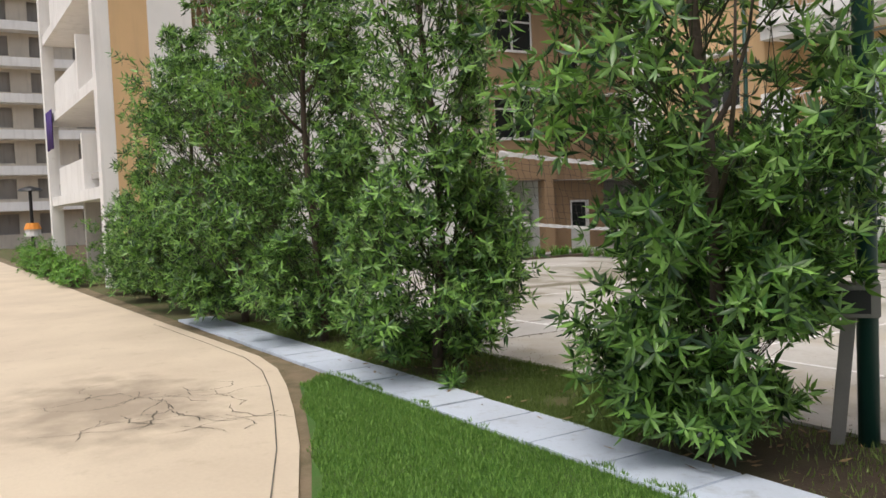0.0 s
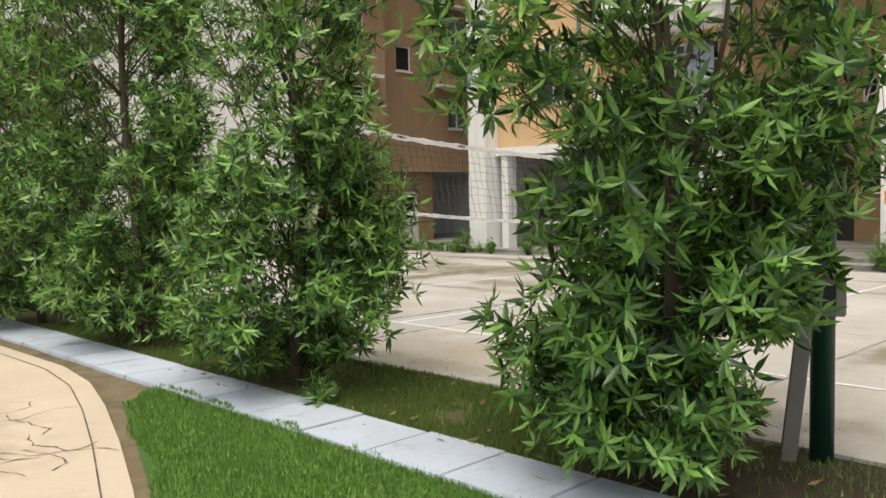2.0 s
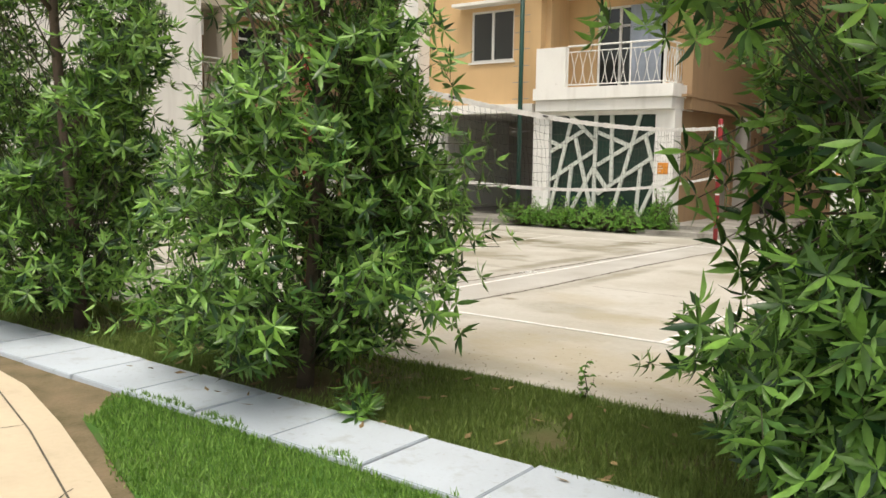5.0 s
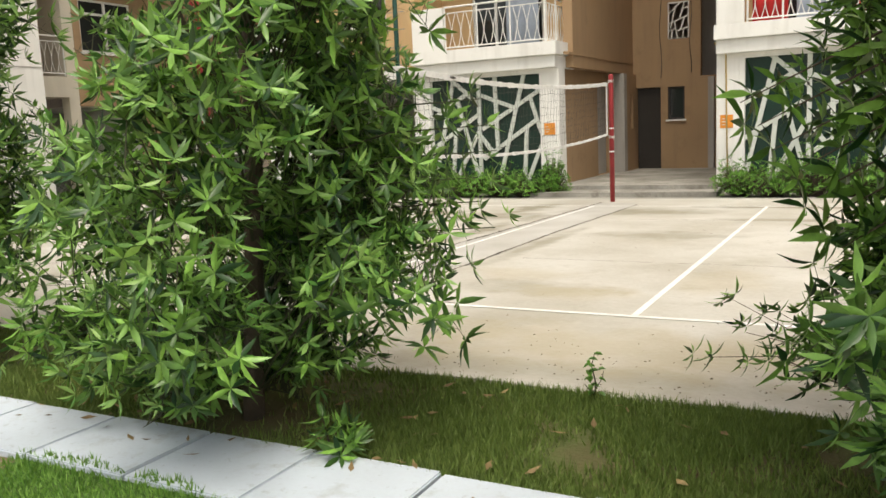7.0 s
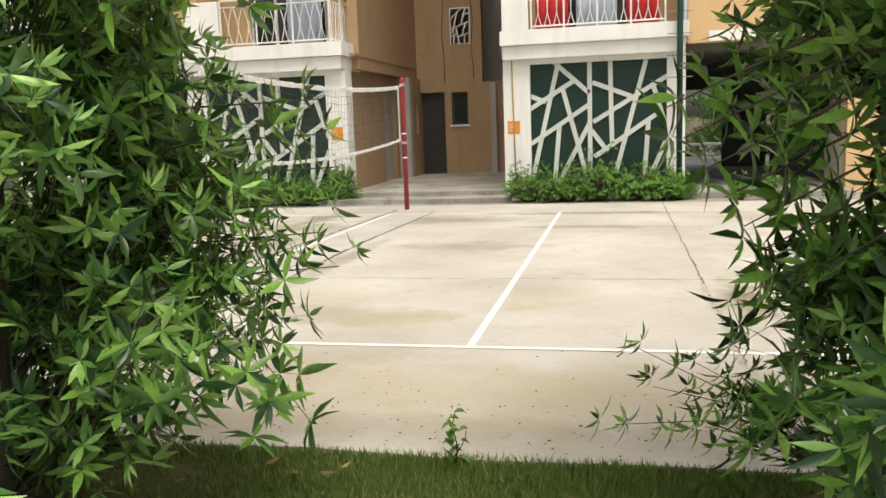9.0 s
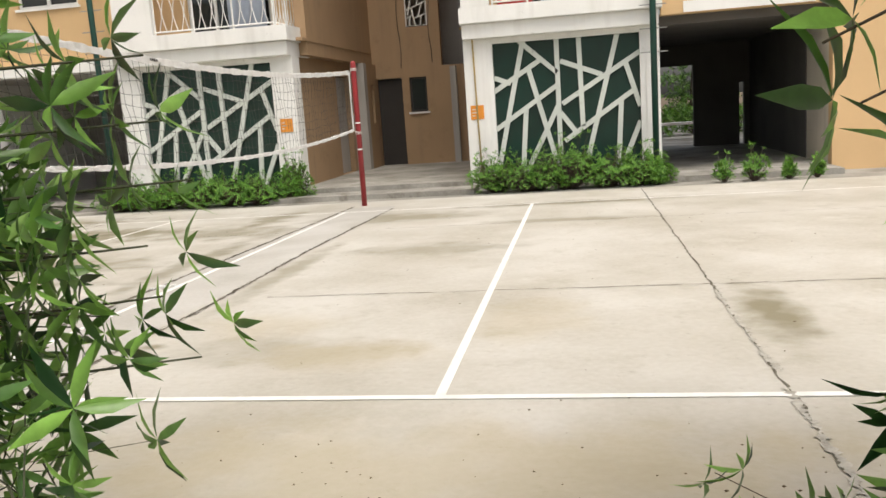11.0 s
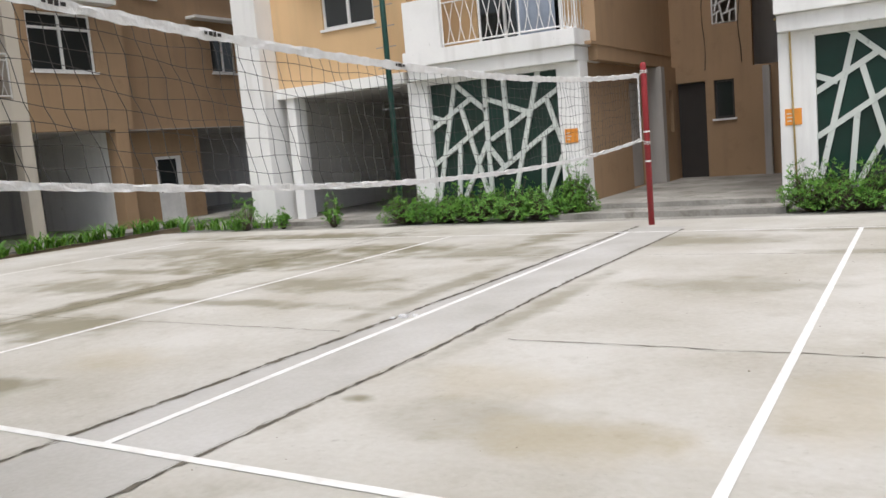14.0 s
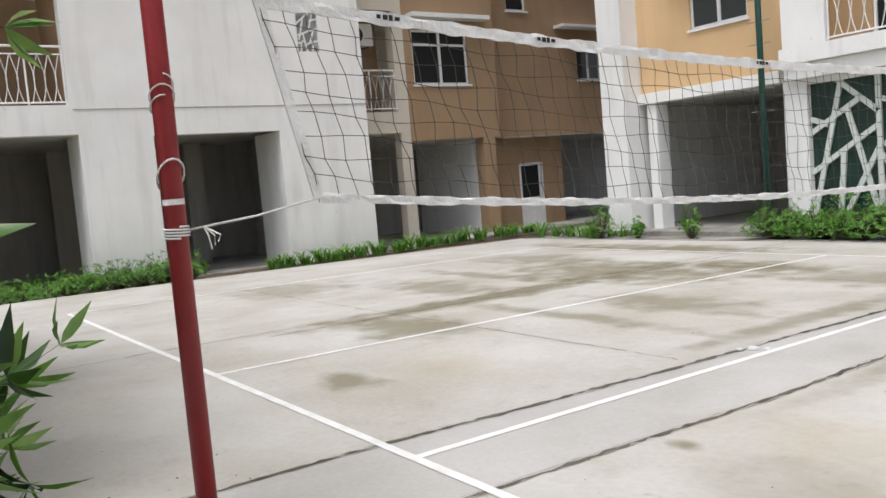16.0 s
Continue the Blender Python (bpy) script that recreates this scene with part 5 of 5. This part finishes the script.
def strap_plant(x, y, z, h, n, seed):
    rnd = random.Random(seed)
    V, F = [], []
    for _ in range(n):
        a, L, w = rnd.random() * math.tau, h * rnd.uniform(0.7, 1.3), rnd.uniform(0.012, 0.02)
        dx, dy = math.cos(a), math.sin(a)
        ox, oy = rnd.gauss(0, 0.05), rnd.gauss(0, 0.05)
        b = len(V)
        for i in range(5):
            f = i / 4
            rr, zz = L * 0.75 * f ** 1.3, L * (f - 0.62 * f * f) * 1.4
            ww = w * (1 - f) ** 0.6 + 0.001
            V.extend([(ox + dx * rr - dy * ww, oy + dy * rr + dx * ww, zz), (ox + dx * rr + dy * ww, oy + dy * rr - dx * ww, zz)])
        F.extend([(b + 2 * i, b + 2 * i + 1, b + 2 * i + 3, b + 2 * i + 2) for i in range(4)])
    ob = sheet("strap_plant", V, F, BUSH, None, True)
    ob.location = (x, y, z)
    tagged(ob, "tuft of arching strap leaves along the wall", "plant", "strap plants along the wing")


rnd = random.Random(9)
for k in range(46):
    y = 4.6 + 7.2 * k / 45
    strap_plant(-12.3 - 0.25 * rnd.random() - (0.0 if y < 8 else 0.3 * rnd.random()), y + rnd.uniform(-0.1, 0.1), -0.09, rnd.uniform(0.28, 0.5), 22, 100 + k)
for k in range(10):
    strap_plant(-11.9 + 0.30 * k + rnd.uniform(-0.1, 0.1), 11.3 + rnd.uniform(-0.2, 0.2), -0.14, rnd.uniform(0.35, 0.55), 24, 200 + k)
for k in range(11):
    rosette_plant("groundcover", -12.35 + rnd.uniform(-0.2, 0.2), -1.4 + 0.42 * k, -0.06, rnd.uniform(0.28, 0.42), 0.52, 230, 300 + k, 0.075, BUSH, "low mounded ground cover along the white wall", "bush", "ground cover", 6, 0.9)
for k in range(6):
    rosette_plant("hedge_bush", -14.6 - 1.9 * k, -3.75 + 0.1 * math.sin(k), -0.02, 0.6 + 0.09 * k, 0.9, 190, 330 + k, 0.14, BUSH, "rounded hedge bush by the driveway", "bush", "hedge bushes", 6, 0.7)


# ---- grass ----
def blades(name, mat, spots, h0, h1, seed, label):
    rnd = np.random.default_rng(seed)
    n = len(spots)
    P = np.array(spots)
    a = rnd.random(n) * math.tau
    h = rnd.uniform(h0, h1, n)
    w = rnd.uniform(0.003, 0.006, n)
    lean = rnd.uniform(0.1, 0.7, n) * h
    la = rnd.random(n) * math.tau
    V = np.empty((n, 3, 3))
    V[:, 0] = P + np.stack([np.cos(a) * w, np.sin(a) * w, np.zeros(n)], 1)
    V[:, 1] = P - np.stack([np.cos(a) * w, np.sin(a) * w, np.zeros(n)], 1)
    V[:, 2] = P + np.stack([np.cos(la) * lean, np.sin(la) * lean, h], 1)
    me = bpy.data.meshes.new(name)
    me.vertices.add(3 * n)
    me.vertices.foreach_set("co", V.ravel())
    me.loops.add(3 * n)
    me.loops.foreach_set("vertex_index", np.arange(3 * n, dtype=np.int32))
    me.polygons.add(n)
    me.polygons.foreach_set("loop_start", np.arange(0, 3 * n, 3, dtype=np.int32))
    me.update()
    me.validate()
    me.materials.append(mat)
    tagged(new(name, me), label, "grass", kind="stuff")


def edge_y(x):
    for (xa, ya), (xb, yb) in zip(ROAD_EDGE, ROAD_EDGE[1:]):
        if xa <= x <= xb:
            return ya + (yb - ya) * (x - xa) / (xb - xa)
    return -30


rnd = random.Random(21)
spots = []
while len(spots) < 110000:
    x = rnd.uniform(0.7, 9.0)
    lo = max(edge_y(x) + 0.05, -7.5)
    y = rnd.uniform(lo, -3.48)
    if y > -3.615 and noise.noise((x * 3.0, 0.5, 2.0)) + 0.4 * noise.noise((x * 11, 0, 5)) < (y + 3.615) * 6 - 0.05:
        continue
    if rnd.random() > (-3.6 - lo) / 3.9:
        continue
    if x < 1.15 + 0.15 * math.sin(y * 9) or (y - lo) < 0.06 + 0.05 * math.sin(x * 5) or (y - lo) < 0.10 * rnd.random():
        continue
    spots.append((x, y, -0.012 if y < -3.615 else 0.008))
blades("lawn_grass", GRASS, spots, 0.018, 0.045, 1, "dense short bright green lawn grass")
spots = []
while len(spots) < 95000:
    x, y = rnd.uniform(-3.5, 8.0), rnd.uniform(-3.08, -1.80)
    if noise.noise((x * 1.3, y * 1.6, 3.0)) + 0.25 * noise.noise((x * 6, y * 6, 1.0)) + rnd.uniform(-0.4, 0.4) < -0.12:
        continue
    if x > 4.7 + 0.5 * noise.noise((y * 2.0, 4.0, 7.0)) and rnd.random() < 0.93:
        continue
    if min((x - tx) ** 2 + (y - ty) ** 2 for tx, ty in ((1.62, -2.66), (5.3, -2.9), (-1.15, -2.75))) < rnd.uniform(0.0, 1.7):
        continue
    spots.append((x, y, -0.024))
blades("bed_grass", GRASS_DARK, spots, 0.02, 0.065, 2, "patchy longer grass in the planting bed")

V, F = [], []
rnd = random.Random(55)
for k in range(150):
    x = rnd.choice((rnd.gauss(1.8, 0.7), rnd.gauss(5.2, 0.7), rnd.uniform(-2, 6)))
    y = rnd.uniform(-3.3, -1.85)
    a, L = rnd.random() * math.tau, rnd.uniform(0.04, 0.11)
    z = 0.016 if y < -3.04 else 0.012
    c, s = math.cos(a), math.sin(a)
    b = len(V)
    for u, w, h in ((0, 0, 0), (0.4, 0.16, 0.012), (1, 0, 0.02), (0.4, -0.16, 0.0)):
        V.append((x + L * (u * c - w * s), y + L * (u * s + w * c), z + h * rnd.uniform(0.3, 1)))
    F.append((b, b + 1, b + 2, b + 3))
tagged(sheet("fallen_leaves", V, F, LITTER), "dry fallen leaves under the trees", "leaf litter", kind="stuff")


# ---- posts, boxes, signs and small things ----
def flood_post(x, y, z0, h, r, label):
    e = tagged(new("green_post"), label, "post", "green steel posts")
    bm = bmesh.new()
    tube(bm, [(x, y, z0), (x, y, h)], r, 14)
    part("pole", bm, GREEN, e, smooth=True)
    for k in range(14):
        z = 0.95 + 0.42 * k
        if z < 2.0 or z > h:
            continue
        bm = bmesh.new()
        tube(bm, [(x - 0.24, y, z), (x + 0.24, y, z)], 0.010, 5)
        part("rung", bm, STEEL, e, "thin steel climbing rung")
    return e


flood_post(-5.92, 12.0, -0.2, 7.5, 0.058, "dark green steel post with climbing rungs")
flood_post(5.12, 12.0, -0.2, 7.5, 0.058, "dark green steel post with climbing rungs")
flood_post(5.71, -1.90, -0.1, 6.0, 0.066, "thick dark green steel post by the court edge")

stand = tagged(new("meter_box"), "grey metal box with a dark front on a slanted stand", "electric box")
bm = bmesh.new()
bar(bm, (5.56, -2.02, -0.03), (5.66, -2.02, 0.86), 0.085, 0.035, (0.62, -0.78, 0))
part("stand", bm, PINKISH, stand, "pale slanted steel stand")
def turned(bm, c, ang):
    bmesh.ops.rotate(bm, verts=bm.verts[:], cent=(0, 0, 0), matrix=Matrix.Rotation(ang, 3, "Z"))
    bmesh.ops.translate(bm, verts=bm.verts[:], vec=c)
bm = boxes((-0.17, -0.05, 0, 0.17, 0.10, 0.22))
bmesh.ops.bevel(bm, geom=bm.edges[:], offset=0.008, segments=2, affect="EDGES")
turned(bm, (5.72, -2.10, 0.835), radians(33))
part("case", bm, METERBOX, stand)
bm = boxes((-0.15, -0.058, 0.028, 0.115, -0.049, 0.175))
turned(bm, (5.72, -2.10, 0.835), radians(33))
part("front", bm, BLACK, stand, "dark glossy front")

for x in (-2.29, 1.64):
    e = tagged(new("orange_sign"), "small orange sign plate on the white column", "sign", "orange sign plates")
    part("plate", boxes((x, FY - 0.012, 1.20, x + 0.26, FY - 0.002, 1.47)), ORANGE, e)
    for k in range(3):
        part("mark", boxes((x + 0.03, FY - 0.0155, 1.26 + 0.06 * k, x + 0.10 + 0.03 * (k % 2), FY - 0.0125, 1.28 + 0.06 * k)), CREAM, e, "pale unreadable marks")

e = tagged(new("drain_pipe"), "thin yellowed pipe down the white column", "pipe")
bm = bmesh.new()
tube(bm, [(1.52, FY - 0.03, 2.95), (1.74, FY - 0.03, 2.95), (1.75, FY - 0.03, 2.90), (1.77, FY - 0.03, 1.5), (1.80, FY - 0.03, 0.0)], 0.016, 7)
part("pipe", bm, material("yellowed_pipe", (0.45, 0.32, 0.12), scale=6, rough=0.6), e, smooth=True)

# washing and curtains
def cloth(name, axis, plane, a0, a1, z0, z1, mat, label, seed):
    rnd = random.Random(seed)
    bm = bmesh.new()
    n = 10
    rows = []
    for i in range(n + 1):
        a = a0 + (a1 - a0) * i / n
        o = 0.03 * math.sin(i * 1.9 + seed)
        lo = z0 + (rnd.uniform(0, 0.03) if i else 0)
        q = []
        for t in (0.0, 0.012):
            for z in (lo, z1):
                p = (a, plane + o + t, z) if axis == "x" else (plane + o + t, a, z)
                q.append(bm.verts.new(p))
        rows.append(q)
    for a, b in zip(rows, rows[1:]):
        for i, j in ((0, 1), (1, 3), (3, 2), (2, 0)):
            bm.faces.new((a[i], a[j], b[j], b[i]))
    bm.faces.new((rows[0][0], rows[0][1], rows[0][3], rows[0][2]))
    bm.faces.new((rows[-1][0], rows[-1][2], rows[-1][3], rows[-1][1]))
    tagged(part(name, bm, mat, smooth=True), label, "cloth")


cloth("hanging_cloth", "x", 12.26, 2.28, 2.95, 3.30, 4.2, CLOTH_RED, "red cloth hung over the balcony railing", 1)
cloth("hanging_cloth", "x", 12.26, 4.1, 4.75, 3.30, 4.2, CLOTH_RED, "red cloth hung over the balcony railing", 2)
cloth("hanging_cloth", "x", 12.34, 3.1, 3.9, 3.30, 4.1, CLOTH_BLUE, "pale striped cloth on the balcony", 3)
cloth("curtain", "x", 13.45, -3.6, -2.75, 3.30, 5.4, CLOTH_BLUE, "pale blue curtain behind the balcony door", 4)
cloth("hanging_cloth", "x", -3.22, -22.4, -21.0, 4.1, 5.4, CLOTH_PURPLE, "purple cloth hung from a balcony", 5)

e = tagged(new("litter"), "small white scrap of litter on the court", "litter")
bm = bmesh.new()
for x, y, s in ((-0.19, 3.10, 0.05), (-0.10, 3.17, 0.035), (-0.25, 3.05, 0.03)):
    box(bm, x, y, gz(y), x + s * 1.6, y + s, gz(y) + s * 0.6)
part("scrap", bm, TAPE, e, bevel=0.006)

# far tower beyond the driveway
tower = tagged(new("apartment_tower"), "distant cream apartment tower with stacked balconies", "building")
TX = -70.0
bm = bmesh.new()
wall_mesh(bm, "y", TX - 0.4, TX, -14, 8, -0.3, 45, [(-12 + 3.4 * k, -10.2 + 3.4 * k, 0.9 + 3 * i, 2.6 + 3 * i) for i in range(15) for k in range(6)])
part("wall", bm, CREAM, tower)
part("core", boxes((TX - 12, -14, -0.3, TX - 0.6, 8, 45)), GREY, tower)
for i in range(15):
    part("balcony", boxes((TX, -13.5, 2.85 + 3 * i, TX + 1.4, 7.5, 3.05 + 3 * i), (TX + 1.3, -13.5, 3.05 + 3 * i, TX + 1.4, -4, 3.6 + 3 * i), (TX + 1.3, -2, 3.05 + 3 * i, TX + 1.4, 7.5, 3.6 + 3 * i)), WHITE, tower)

e = tagged(new("garden_lamp"), "dark garden lamp post with an orange and white sign", "lamp post")
bm = bmesh.new()
tube(bm, [(-31, -3.0, -0.1), (-31, -3.0, 3.1)], 0.07, 10)
part("post", bm, BLACK, e)
bm = bmesh.new()
tube(bm, [(-31, -3.0, 3.1), (-31, -3.0, 3.2), (-31, -3.0, 3.3)], [0.5, 0.42, 0.08], 14)
part("shade", bm, BLACK, e)
bm = bmesh.new()
tube(bm, [(-30.9, -3.0, 1.15), (-30.9, -3.0, 1.45)], [0.34, 0.30], 12)
part("sign", bm, FRAME, e, "white lower sign half")
bm = bmesh.new()
tube(bm, [(-30.9, -3.0, 1.45), (-30.9, -3.0, 1.72)], [0.36, 0.25], 12)
part("sign_top", bm, ORANGE, e, "orange upper sign half")

# greenery behind the east undercroft
for k in range(5):
    rosette_plant("far_bush", 5.0 + 1.5 * k, 29.0, -0.15, 1.1, 1.2, 200, 400 + k, 0.2, BUSH, "sunlit green bush behind the block", "bush", "bushes behind the block", 6)
for x, y in ((4.5, 33), (8.5, 34)):
    tree(x, y, 5.0, 1.2, 1.8, int(x * 10), 700, 0.3, 0.25)
e = tagged(new("far_bench"), "pale low bench seen through the undercroft", "bench")
part("seat", boxes((5.4, 26, 0.35, 8.4, 26.5, 0.43)), WHITE, e)
for x in (5.6, 8.0):
    part("leg", boxes((x, 26.05, -0.2, x + 0.2, 26.45, 0.35)), GREY, e)
